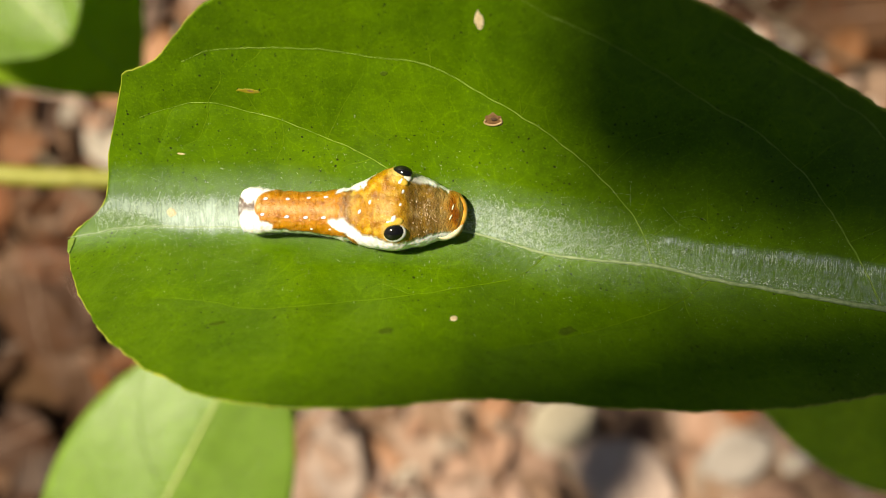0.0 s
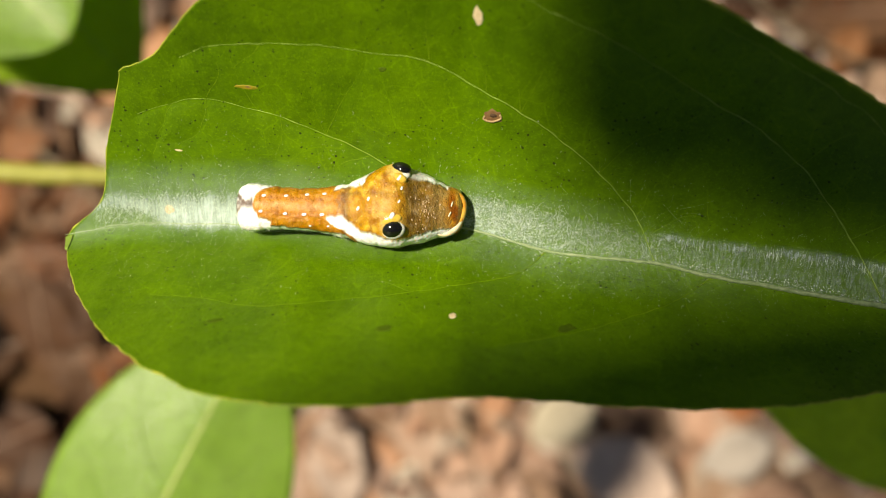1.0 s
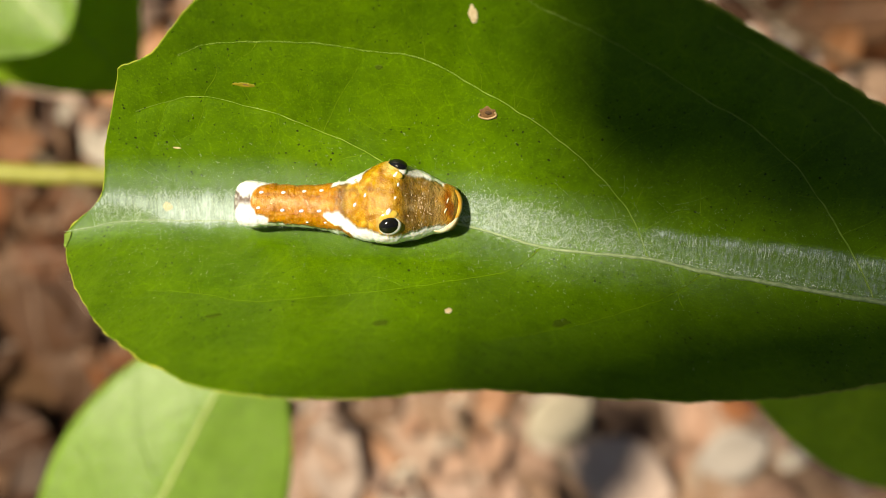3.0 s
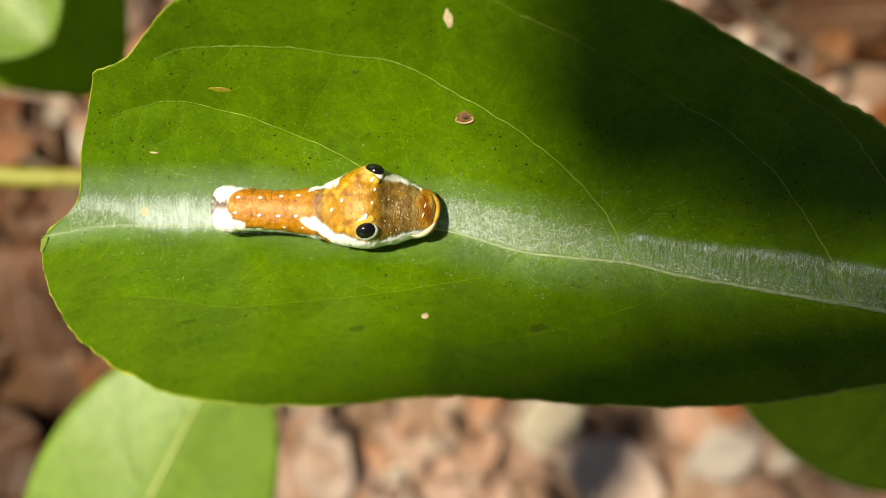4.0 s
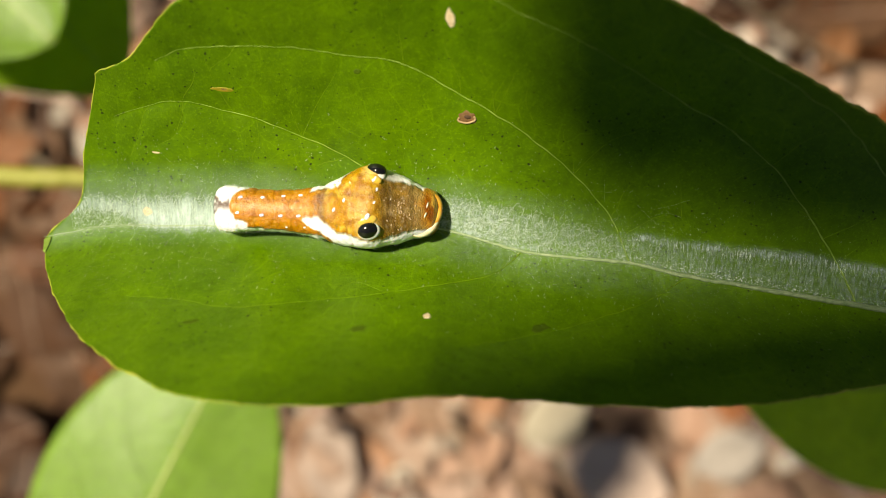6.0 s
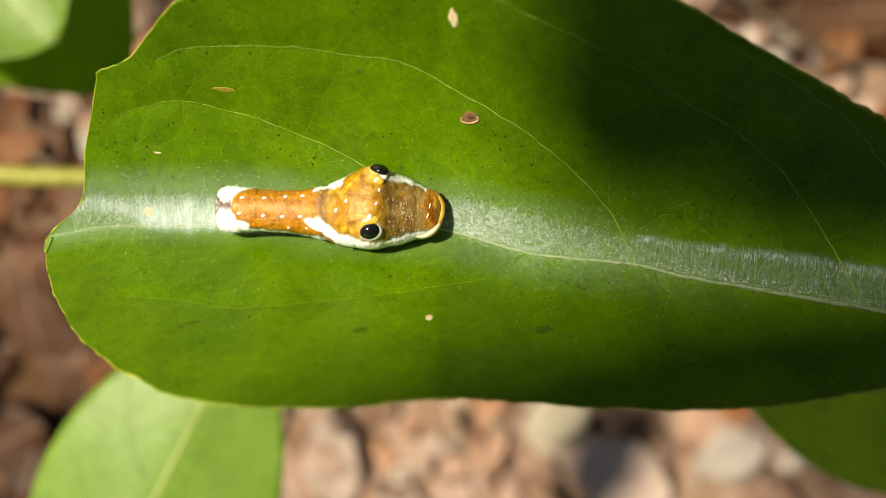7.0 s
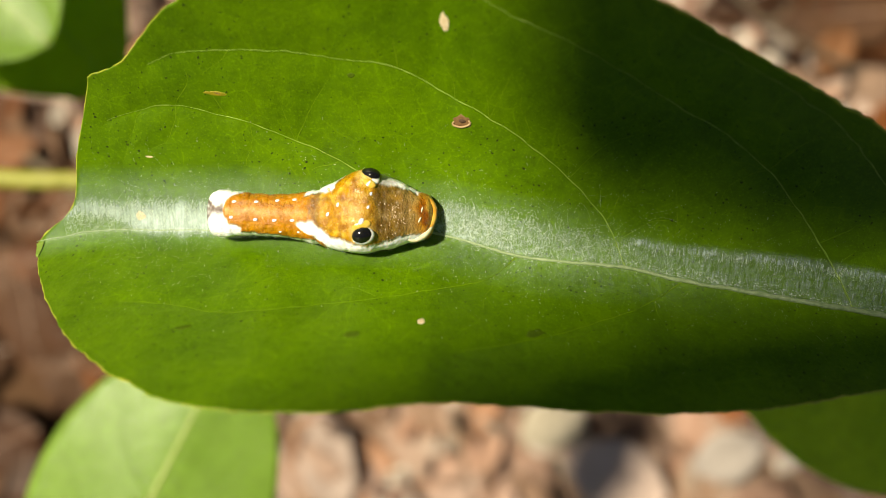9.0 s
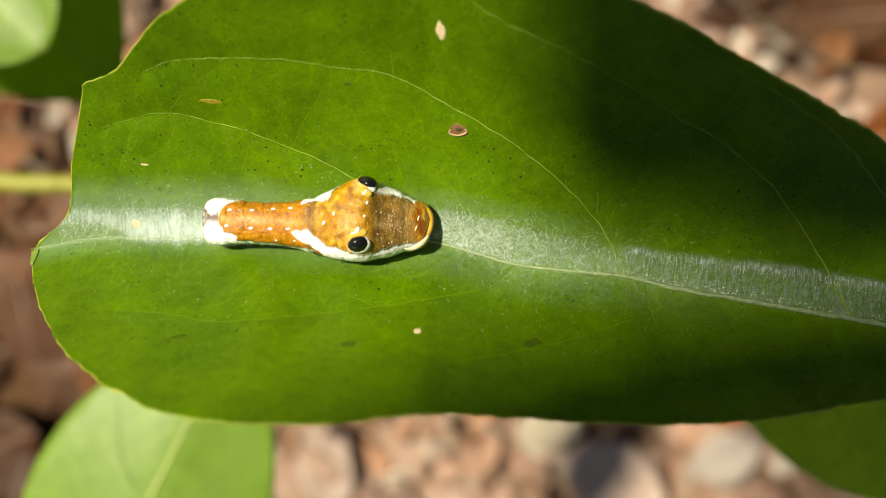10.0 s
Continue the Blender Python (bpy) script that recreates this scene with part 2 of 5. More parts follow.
def film_material():
    """Silk gauze: threads that cross the fold, with open gaps between them."""
    m = Mat("silk_gauze")
    at = m.node("ShaderNodeAttribute")
    at.attribute_name = "cover"
    def stretched(sx, sy, detail):
        mp = m.node("ShaderNodeMapping")
        mp.inputs["Scale"].default_value = (sx, sy, 60)
        m.link(m.co, mp.inputs["Vector"])
        return m.noise(1.0, detail, 0.7, mp.outputs[0])
    threads = m.ramp(stretched(3600, 420, 4), [(0.38, (0.04, 0.04, 0.04, 1)), (0.68, (1, 1, 1, 1))])
    knots = m.ramp(stretched(1500, 1500, 5), [(0.38, (0.22, 0.22, 0.22, 1)), (0.68, (1, 1, 1, 1))])
    sep = m.node("ShaderNodeSeparateColor")
    m.link(at.outputs["Color"], sep.inputs[0])
    knots = m.math("ADD", m.math("MULTIPLY", knots, m.math("SUBTRACT", 1.0, sep.outputs[2])), m.math("MULTIPLY", sep.outputs[2], 0.95))
    clouds = m.ramp(stretched(330, 260, 4), [(0.3, (0.55, 0.55, 0.55, 1)), (0.7, (1, 1, 1, 1))])
    weave = m.math("ADD", m.math("MULTIPLY", threads, sep.outputs[1]), m.math("MULTIPLY", m.math("SUBTRACT", 1.0, sep.outputs[1]), 0.5))
    fac = m.math("MULTIPLY", m.math("MULTIPLY", weave, knots), m.math("MULTIPLY", clouds, sep.outputs[0]))
    fac = m.math("MINIMUM", m.math("MULTIPLY", fac, 2.0), 0.9)
    m.set(Base_Color=(0.63, 0.76, 0.73, 1), Roughness=0.4, Specular_IOR_Level=0.5, Alpha=fac)
    m.bump(threads, 0.5, 0.00004)
    return m.m


SILK_FILM = film_material()
STEM = plain_material("stem_green", (0.25, 0.25, 0.03, 1), (0.36, 0.34, 0.06, 1), 300, 0.5)
BARK = plain_material("bark_brown", (0.10, 0.07, 0.045, 1), (0.20, 0.15, 0.10, 1), 120, 0.85, 0.8, 0.001)


def soil_material():
    """Forest soil, with shade painted as a darker patch beside the shrub."""
    m = Mat("soil_brown")
    n1, n2 = m.noise(60, 5), m.noise(360, 3)
    col = m.mix(m.ramp(n1, [(0.3, (0, 0, 0, 1)), (0.7, (1, 1, 1, 1))]), (0.20, 0.12, 0.085, 1), (0.32, 0.21, 0.15, 1))
    col = m.mix(m.math("MULTIPLY", n2, 0.3), col, (0.10, 0.06, 0.04, 1))
    # shade on the left of the ground, put into the soil's colour
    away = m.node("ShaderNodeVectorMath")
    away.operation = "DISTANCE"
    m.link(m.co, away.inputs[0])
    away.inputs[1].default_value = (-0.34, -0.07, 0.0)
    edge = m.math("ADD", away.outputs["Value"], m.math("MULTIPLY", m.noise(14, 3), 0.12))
    shaded = m.ramp(edge, [(0.20, (1, 1, 1, 1)), (0.27, (0, 0, 0, 1))])
    col = m.mix(shaded, col, (0.085, 0.042, 0.020, 1))
    m.set(Base_Color=col, Roughness=0.9, Specular_IOR_Level=0.25)
    m.bump(m.math("ADD", n1, m.math("MULTIPLY", n2, 0.5)), 0.9, 0.004)
    return m.m


SOIL = soil_material()


def litter_material(name, islands, tones):
    """Fallen leaves, each with a tone of its own."""
    m = Mat(name)
    pick = m.node("ShaderNodeNewGeometry").outputs["Random Per Island"] if islands else m.node("ShaderNodeObjectInfo").outputs["Random"]
    tone = m.ramp(pick, [(i / (len(tones) - 1), (*c, 1)) for i, c in enumerate(tones)])
    n1, n2 = m.noise(60, 5), m.noise(500, 4)
    col = m.mix(m.math("MULTIPLY", m.ramp(n1, [(0.4, (0, 0, 0, 1)), (0.65, (1, 1, 1, 1))]), 0.5), tone, m.mix(1.0, tone, (0.55, 0.45, 0.38, 1), "MULTIPLY"))
    col = m.mix(m.math("MULTIPLY", n2, 0.3), col, m.mix(1.0, tone, (1.3, 1.35, 1.4, 1), "MULTIPLY"))
    m.set(Base_Color=col, Roughness=0.6, Specular_IOR_Level=0.3)
    m.bump(m.math("ADD", n1, n2), 0.6, 0.0008)
    return m.m


DRY = ((0.232, 0.133, 0.095), (0.353, 0.245, 0.185), (0.267, 0.155, 0.112), (0.421, 0.335, 0.267), (0.344, 0.228, 0.181), (0.387, 0.172, 0.073), (0.301, 0.206, 0.172), (0.516, 0.456, 0.387), (0.267, 0.163, 0.107), (0.155, 0.082, 0.047))
# the second set is litter darkened to stand for shade
SHADED = ((0.032, 0.012, 0.004), (0.071, 0.027, 0.010), (0.046, 0.017, 0.005), (0.140, 0.068, 0.032), (0.056, 0.021, 0.007), (0.177, 0.053, 0.010), (0.094, 0.042, 0.019), (0.043, 0.015, 0.005))
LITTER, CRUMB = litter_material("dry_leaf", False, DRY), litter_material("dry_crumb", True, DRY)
LITTER_SHADED, CRUMB_SHADED = litter_material("shaded_leaf", False, SHADED), litter_material("shaded_crumb", True, SHADED)


def caterpillar_material():
    """Moist skin whose pattern lies in the mesh's colour layer."""
    m = Mat("caterpillar_skin")
    at = m.node("ShaderNodeAttribute")
    at.attribute_name = "pattern"
    n1, n2 = m.noise(1000, 5, 0.65), m.noise(4500, 3)
    sep = m.node("ShaderNodeSeparateColor")
    m.link(at.outputs["Color"], sep.inputs[0])
    amount = m.math("MULTIPLY", m.math("SUBTRACT", 1.0, sep.outputs[2]), 0.8)
    col = m.mix(m.math("MULTIPLY", m.ramp(n1, [(0.42, (0, 0, 0, 1)), (0.66, (1, 1, 1, 1))]), amount), at.outputs["Color"], m.mix(1.0, at.outputs["Color"], (0.62, 0.50, 0.4, 1), "MULTIPLY"))
    m.set(Base_Color=col, Roughness=m.math("ADD", m.math("MULTIPLY", n2, 0.25), 0.14), Specular_IOR_Level=0.28, Subsurface_Weight=0.18, Subsurface_Scale=0.0006)
    m.bsdf.inputs["Subsurface Radius"].default_value = (1.0, 0.6, 0.3)
    relief = m.bump(m.math("MULTIPLY", m.math("ADD", n1, m.math("MULTIPLY", n2, 0.5)), amount), 1.0, 0.00030)
    m.link(relief, m.bsdf.inputs["Coat Normal"])
    m.set(Coat_Weight=0.55, Coat_Roughness=0.09)
    return m.m


SKIN = caterpillar_material()
EYE_BLACK = plain_material("eye_black", (0.004, 0.004, 0.005, 1), (0.010, 0.009, 0.008, 1), 900, 0.10, 0.03, spec=0.6)
EYE_RING = plain_material("eye_ring_white", (0.70, 0.70, 0.66, 1), (0.86, 0.85, 0.80, 1), 1500, 0.35, 0.2, sub=0.1)
BROW = plain_material("brow_yellow", (0.60, 0.36, 0.03, 1), (0.76, 0.52, 0.11, 1), 1500, 0.2, 0.2, sub=0.1)
DOT = plain_material("dot_bluish_white", (0.72, 0.74, 0.80, 1), (0.86, 0.87, 0.90, 1), 1500, 0.22, 0.1)
GRANULE = plain_material("granule_pale", (0.45, 0.30, 0.16, 1), (0.62, 0.46, 0.30, 1), 2500, 0.25, 0.1)
CHIN = plain_material("chin_cream", (0.82, 0.66, 0.42, 1), (0.92, 0.82, 0.62, 1), 1800, 0.3, 0.2, sub=0.2)
LIP = plain_material("lip_orange", (0.78, 0.33, 0.03, 1), (0.90, 0.55, 0.11, 1), 900, 0.28, 0.3, sub=0.15)


# ---- mesh helpers ----
def finish(bm, name, material, smooth=True):
    bmesh.ops.recalc_face_normals(bm, faces=bm.faces)
    me = bpy.data.meshes.new(name)
    bm.to_mesh(me)
    bm.free()
    me.materials.append(material)
    if smooth:
        me.shade_smooth()
    return me


def part(name, bm, material, parent, label="", root=(0, 0, 0)):
    """One mesh object under a thing or part; root is where that thing stands."""
    bmesh.ops.translate(bm, verts=bm.verts, vec=-Vector(root))
    ob = new(name, finish(bm, name, material))
    ob.parent = parent
    return tagged(ob, label)


def thing(name, at, label, category, group="", kind=""):
    ob = new(name)
    ob.empty_display_size = 0.005
    ob.location = at
    return tagged(ob, label, category, group, kind)


def spline(pts, n, closed=False):
    """n points on a smooth curve through the given points."""
    p = [Vector(q) for q in pts]
    k = len(p)
    if closed:
        seg, at = k, lambda i: p[i % k]
    else:
        seg, at = k - 1, lambda i: p[i] if 0 <= i < k else (p[0] * 2 - p[1] if i < 0 else p[-1] * 2 - p[-2])
    res = []
    for j in range(n):
        u = j * seg / (n if closed else n - 1)
        i = min(int(u), seg - 1)
        f = u - i
        a, b, c, d = at(i - 1), at(i), at(i + 1), at(i + 2)
        res.append(0.5 * (2 * b + (c - a) * f + (2 * a - 5 * b + 4 * c - d) * f * f + (3 * b - a - 3 * c + d) * f * f * f))
    return res


def tube(bm, pts, radii, sides=6, closed=False):
    """A round tube along pts, tapering with radii."""
    n = len(pts)
    rings = []
    for i, p in enumerate(pts):
        a, b = pts[max(i - 1, 0)], pts[min(i + 1, n - 1)]
        if closed:
            a, b = pts[(i - 1) % n], pts[(i + 1) % n]
        d = (b - a).normalized()
        side = d.cross(Vector((0.03, 0.05, 1))).normalized()
        up = side.cross(d)
        r = radii[i] if isinstance(radii, (list, tuple)) else radii
        rings.append([bm.verts.new(p + r * (math.cos(t) * side + math.sin(t) * up)) for t in (math.tau * k / sides for k in range(sides))])
    for i in range(n if closed else n - 1):
        a, b = rings[i], rings[(i + 1) % n]
        for k in range(sides):
            bm.faces.new((a[k], a[(k + 1) % sides], b[(k + 1) % sides], b[k]))
    if not closed:
        bm.faces.new(rings[0])
        bm.faces.new(rings[-1][::-1])
    return bm


def ellipsoid(bm, at, axes, radii, u=16, v=10):
    m = Matrix(axes).transposed().to_4x4()
    m.translation = at
    bmesh.ops.create_uvsphere(bm, u_segments=u, v_segments=v, radius=1.0, matrix=m @ Matrix.Diagonal((*radii, 1)))
    return bm


# ---- ground ----
def ground():
    bm = bmesh.new()
    bmesh.ops.create_grid(bm, x_segments=120, y_segments=120, size=1.0)
    for v in bm.verts:
        # dense near the middle, stretched out to the horizon
        r = max(abs(v.co.x), abs(v.co.y))
        k = 0.6 if r < 0.5 else 0.6 + 300 * ((r - 0.5) / 0.5) ** 4
        v.co *= k
        v.co.z = 0.012 * noise.noise(Vector((v.co.x * 9, v.co.y * 9, 0))) * max(0.0, 1.6 - k) - 0.012
    ob = new("ground", finish(bm, "ground", SOIL))
    tagged(ob, "dark brown forest soil under dry leaf litter", "ground", kind="structure")


ground()


# ---- the leaf that carries the caterpillar: a blade folded up along its midrib ----
TOP = 56.0  # height in cm from which the blade's dip is counted
MIDRIB = [(-5.51, 0.18), (-4.61, 0.33), (-3.68, 0.33), (-2.53, 0.33), (-1.38, 0.34), (-0.18, 0.29), (0.90, 0.00), (1.60, -0.09), (2.33, -0.16),
          (3.06, -0.33), (3.78, -0.45), (4.50, -0.58), (5.69, -0.78), (6.97, -1.04), (8.35, -1.32)]
OUTLINE = [(-5.44, 0.05), (-5.41, 0.25), (-4.96, 0.65), (-4.76, 1.34), (-4.40, 2.08), (-4.33, 2.18), (-3.95, 2.30), (-3.64, 2.50), (-3.12, 2.83), (-1.70, 3.32), (-0.49, 3.39),
           (0.67, 3.16), (2.29, 2.65), (3.17, 2.26), (4.35, 1.72), (5.10, 1.32), (7.46, -0.27), (8.35, -1.28), (7.51, -1.44), (5.23, -1.54), (3.93, -1.65),
           (2.88, -1.68), (1.30, -1.62), (-0.14, -1.49), (-1.06, -1.55), (-2.22, -1.55), (-3.11, -1.43), (-4.15, -1.05), (-5.03, -0.46)]
MIDX, MIDY = [p[0] for p in MIDRIB], [p[1] for p in MIDRIB]


def mid_y(x):
    return float(np.interp(x, MIDX, MIDY))


VEINS = [
    [(2.33, -0.16), (2.05, 0.44), (1.54, 0.97), (1.02, 1.37), (0.53, 1.67), (0.11, 1.90), (-0.57, 2.23), (-1.24, 2.33), (-1.91, 2.41), (-2.58, 2.43), (-3.21, 2.41), (-3.59, 2.30)],
    [(-0.18, 0.29), (-0.62, 0.75), (-1.35, 1.21), (-1.91, 1.46), (-2.47, 1.67), (-2.74, 1.74), (-3.37, 1.87), (-3.81, 1.83), (-4.29, 1.70)],
    [(5.21, -0.71), (4.95, -0.21), (4.68, 0.15), (4.31, 0.60), (3.88, 1.03), (3.25, 1.46), (2.76, 1.70), (2.33, 1.94), (1.50, 2.33), (0.72, 2.63), (0.22, 2.90)],
    [(0.94, -0.01), (0.63, -0.25), (0.33, -0.35), (-0.03, -0.40), (-0.65, -0.49), (-1.26, -0.56), (-2.61, -0.67), (-3.33, -0.59), (-3.99, -0.56)],
    [(3.06, -0.34), (2.63, -0.57), (2.07, -0.75), (1.11, -0.97), (0.10, -1.08)],
    [(7.04, -1.06), (6.10, 0.01), (4.70, 1.32), (4.06, 1.73), (3.49, 2.01), (3.01, 2.23), (2.61, 2.40)],
]
SMALL_VEINS = [
    [(2.93, 0.40), (2.86, 0.79), (2.73, 1.06)], [(1.54, 0.97), (1.92, 1.33), (2.42, 1.50), (2.76, 1.70)], [(0.53, 1.67), (0.77, 2.12), (0.93, 2.42)],
    [(-0.57, 2.23), (-0.61, 2.61), (-0.53, 2.90)], [(-1.91, 1.46), (-1.56, 1.96), (-1.24, 2.33)], [(3.88, 1.03), (4.22, 1.33), (4.68, 1.38)],
    [(4.68, 0.15), (5.14, 0.43), (5.34, 0.76)], [(2.26, 0.23), (2.65, 0.44), (2.93, 0.40)], [(-3.37, 1.87), (-3.14, 2.15), (-3.21, 2.41)],
]


def cross_veins():
    """Faint wandering veinlets that leave the side veins on both sides."""
    rng = random.Random(19)
    found = []
    for k, pts in enumerate(VEINS):
        for i in range(1, len(pts) - 1):
            if rng.random() < 0.25:
                continue
            (ax, ay), (bx, by) = pts[i], pts[i + 1]
            heading = math.atan2(by - ay, bx - ax) + rng.choice((-1, 1)) * rng.uniform(0.8, 1.4)
            x, y = ax, ay
            line = [(x, y)]
            for _ in range(rng.randint(3, 6)):
                heading += rng.gauss(0, 0.35)
                x, y = x + 0.15 * math.cos(heading), y + 0.15 * math.sin(heading)
                line.append((x, y))
            if all(-4.2 < px < 5.9 and -1.3 < py < 2.9 - 0.32 * max(0, px) for px, py in line):
                found.append(line)
    return found


SMALL_VEINS += cross_veins()
FIELD_X, FIELD_Y, FIELD_STEP = -6.0, -2.6, 0.03


def pucker_field():
    """How the blade sinks towards its veins and swells between them (cm), on a grid."""
    gx, gy = np.meshgrid(FIELD_X + FIELD_STEP * np.arange(520), FIELD_Y + FIELD_STEP * np.arange(230))

    def away(lines):
        near = np.full(gx.shape, 9.0)
        for pts in lines:
            curve = spline([(x, y, 0) for x, y in pts], 6 * len(pts))
            for a, b in zip(curve, curve[1:]):
                dx, dy = b.x - a.x, b.y - a.y
                f = np.clip(((gx - a.x) * dx + (gy - a.y) * dy) / (dx * dx + dy * dy + 1e-9), 0, 1)
                near = np.minimum(near, np.hypot(gx - a.x - f * dx, gy - a.y - f * dy))
        return near

    main, small = away(VEINS), away(SMALL_VEINS)
    return 0.058 * (1 - np.exp(-main / 0.17)) + 0.016 * (1 - np.exp(-small / 0.09))


PUCKER = pucker_field()


def pucker(x, y):
    u, v = min(max((x - FIELD_X) / FIELD_STEP, 0), 518), min(max((y - FIELD_Y) / FIELD_STEP, 0), 228)
    i, j = int(u), int(v)
    f, g = u - i, v - j
    return float((PUCKER[j, i] * (1 - f) + PUCKER[j, i + 1] * f) * (1 - g) + (PUCKER[j + 1, i] * (1 - f) + PUCKER[j + 1, i + 1] * f) * g)


def leaf_z(x, y):
    """Height in metres of the blade at x, y in cm: a trough, steeper on its lower side."""
    s = y - mid_y(x)
    a = math.sqrt(s * s + 0.0144) - 0.12
    rise = 0.24 * a + 0.2 * a * a if s > 0 else 1.12 * a + 0.22 * a * a
    wave = 0.02 * noise.noise(Vector((x * 0.9, y * 0.9, 3.0))) * min(1, abs(s)) + 0.010 * noise.noise(Vector((x * 2.6, y * 2.6, 7.0)))
    wave += (pucker(x, y) - 0.045) * min(1, abs(s) * 2.5)
    return (TOP - 11.25 + 0.055 * x + rise + wave) * CM


def on_leaf(x, y, lift=0.0):
    return Vector((x * CM, y * CM, leaf_z(x, y) + lift))


ROOT = (0.08, -0.013, leaf_z(8.3, -1.3))


def carrier_leaf():
    root = thing("leaf", ROOT, "glossy green leaf folded along its midrib, tip chewed away, speckled", "leaf")
    # blade: rings from the midrib out to the margin, upper and under skin
    N, K = 720, 96
    rng = random.Random(5)
    edge = spline([(x, y, 0) for x, y in OUTLINE], N, True)
    for i, e in enumerate(edge):
        j = 0.022 * (1.0 if e.x < -3.0 else 0.3) * noise.noise(Vector((e.x * 4, e.y * 4, 1))) + 0.010 * noise.noise(Vector((e.x * 11, e.y * 11, 2))) + 0.005 * noise.noise(Vector((e.x * 30, e.y * 30, 5)))
        e.x += j * 0.6
        e.y += j
    bm = bmesh.new()
    skins = []
    for drop in (0.0, 0.00022):
        rings = []
        for k in range(K + 1):
            r = k / K
            ring = []
            for e in edge:
                mx = min(max(e.x, -4.2), 8.0)
                my = mid_y(mx)
                x, y = mx + (e.x - mx) * r, my + (e.y - my) * r
                ring.append(bm.verts.new(on_leaf(x, y, -drop * (1 - 0.6 * r ** 8))))
            rings.append(ring)
        skins.append(rings)
        for k in range(K):
            a, b = rings[k], rings[k + 1]
            for i in range(N):
                j = (i + 1) % N
                f = (a[i], a[j], b[j], b[i])
                bm.faces.new(f if drop == 0.0 else f[::-1])
    a, b = skins[0][-1], skins[1][-1]
    for i in range(N):
        j = (i + 1) % N
        bm.faces.new((a[i], a[j], b[j], b[i]))
    bmesh.ops.remove_doubles(bm, verts=skins[0][0] + skins[1][0], dist=1e-7)
    part("blade", bm, LEAF, root, root=ROOT)
    # margin: the pale rim of the blade
    rim = [on_leaf(e.x, e.y, -0.00008) for e in edge]
    part("margin", tube(bmesh.new(), rim, [(0.00009 if p.x < 0.012 or p.y < 0 else 0.00017) + 0.00009 * noise.noise(p * 700) for p in rim], 5, True), MARGIN, root, "thin yellowish green rim", ROOT)
    # midrib and side veins, half sunk into the blade
    line = [on_leaf(p.x, p.y + 0.012 * noise.noise(Vector((p.x * 4, 0, 8))) + 0.006 * noise.noise(Vector((p.x * 13, 0, 2))), 0.00001 + 0.00002 * noise.noise(Vector((p.x * 9, 3, 0)))) for p in spline([(x, y, 0) for x, y in MIDRIB], 420)]
    part("midrib", tube(bmesh.new(), line, [(0.00004 + 0.00038 * (i / 419) ** 1.2) * (1 + 0.28 * noise.noise(line[i] * 700) + 0.18 * noise.noise(line[i] * 2400)) for i in range(420)], 10), RIB, root, "pale green midrib", ROOT)
    sizes = (0.68, 0.55, 0.85, 0.5, 0.6, 0.7) + (0.4,) * len(SMALL_VEINS)
    for pts, s, tone in zip(VEINS + SMALL_VEINS, sizes, (VEIN, VEIN, VEIN, VEIN_FAINT, VEIN_FAINT, VEIN) + (VEIN_FAINT,) * len(SMALL_VEINS)):
        line = [on_leaf(p.x + 0.012 * noise.noise(Vector((p.x * 5, p.y * 5, 9))), p.y + 0.012 * noise.noise(Vector((p.x * 5, p.y * 5, 4))), 0.00002 if s > 0.4 else -0.00001) for p in spline([(x, y, 0) for x, y in pts], 200)]
        part("vein", tube(bmesh.new(), line, [s * 0.00012 * (1 - 0.75 * i / 199) * (1 + 0.7 * noise.noise(line[i] * 900)) for i in range(200)], 6), tone, root, root=ROOT)
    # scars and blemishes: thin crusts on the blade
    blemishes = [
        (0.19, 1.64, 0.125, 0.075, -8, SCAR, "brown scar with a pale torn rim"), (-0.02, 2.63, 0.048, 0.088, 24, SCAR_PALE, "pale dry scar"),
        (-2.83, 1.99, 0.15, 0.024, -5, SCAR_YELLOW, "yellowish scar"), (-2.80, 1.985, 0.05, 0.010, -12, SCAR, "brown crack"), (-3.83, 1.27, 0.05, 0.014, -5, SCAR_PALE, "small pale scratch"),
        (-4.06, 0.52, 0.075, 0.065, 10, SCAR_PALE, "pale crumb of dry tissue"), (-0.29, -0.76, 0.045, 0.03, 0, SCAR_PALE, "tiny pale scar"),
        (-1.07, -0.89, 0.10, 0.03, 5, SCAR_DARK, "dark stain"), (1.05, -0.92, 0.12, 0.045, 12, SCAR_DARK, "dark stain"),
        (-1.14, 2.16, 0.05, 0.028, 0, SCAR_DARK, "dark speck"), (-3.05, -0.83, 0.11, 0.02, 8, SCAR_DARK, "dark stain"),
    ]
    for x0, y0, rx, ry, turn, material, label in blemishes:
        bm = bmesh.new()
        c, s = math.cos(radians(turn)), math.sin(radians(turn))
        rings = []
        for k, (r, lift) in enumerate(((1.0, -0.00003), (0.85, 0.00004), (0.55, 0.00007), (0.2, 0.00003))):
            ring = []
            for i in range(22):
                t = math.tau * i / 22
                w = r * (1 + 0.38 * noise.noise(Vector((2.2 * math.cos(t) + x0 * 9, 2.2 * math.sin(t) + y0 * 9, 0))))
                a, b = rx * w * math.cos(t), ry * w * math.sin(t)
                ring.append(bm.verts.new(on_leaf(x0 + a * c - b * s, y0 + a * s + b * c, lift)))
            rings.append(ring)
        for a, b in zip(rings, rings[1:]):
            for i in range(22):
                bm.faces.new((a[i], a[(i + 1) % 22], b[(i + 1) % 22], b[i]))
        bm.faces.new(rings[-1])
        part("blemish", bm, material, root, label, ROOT)
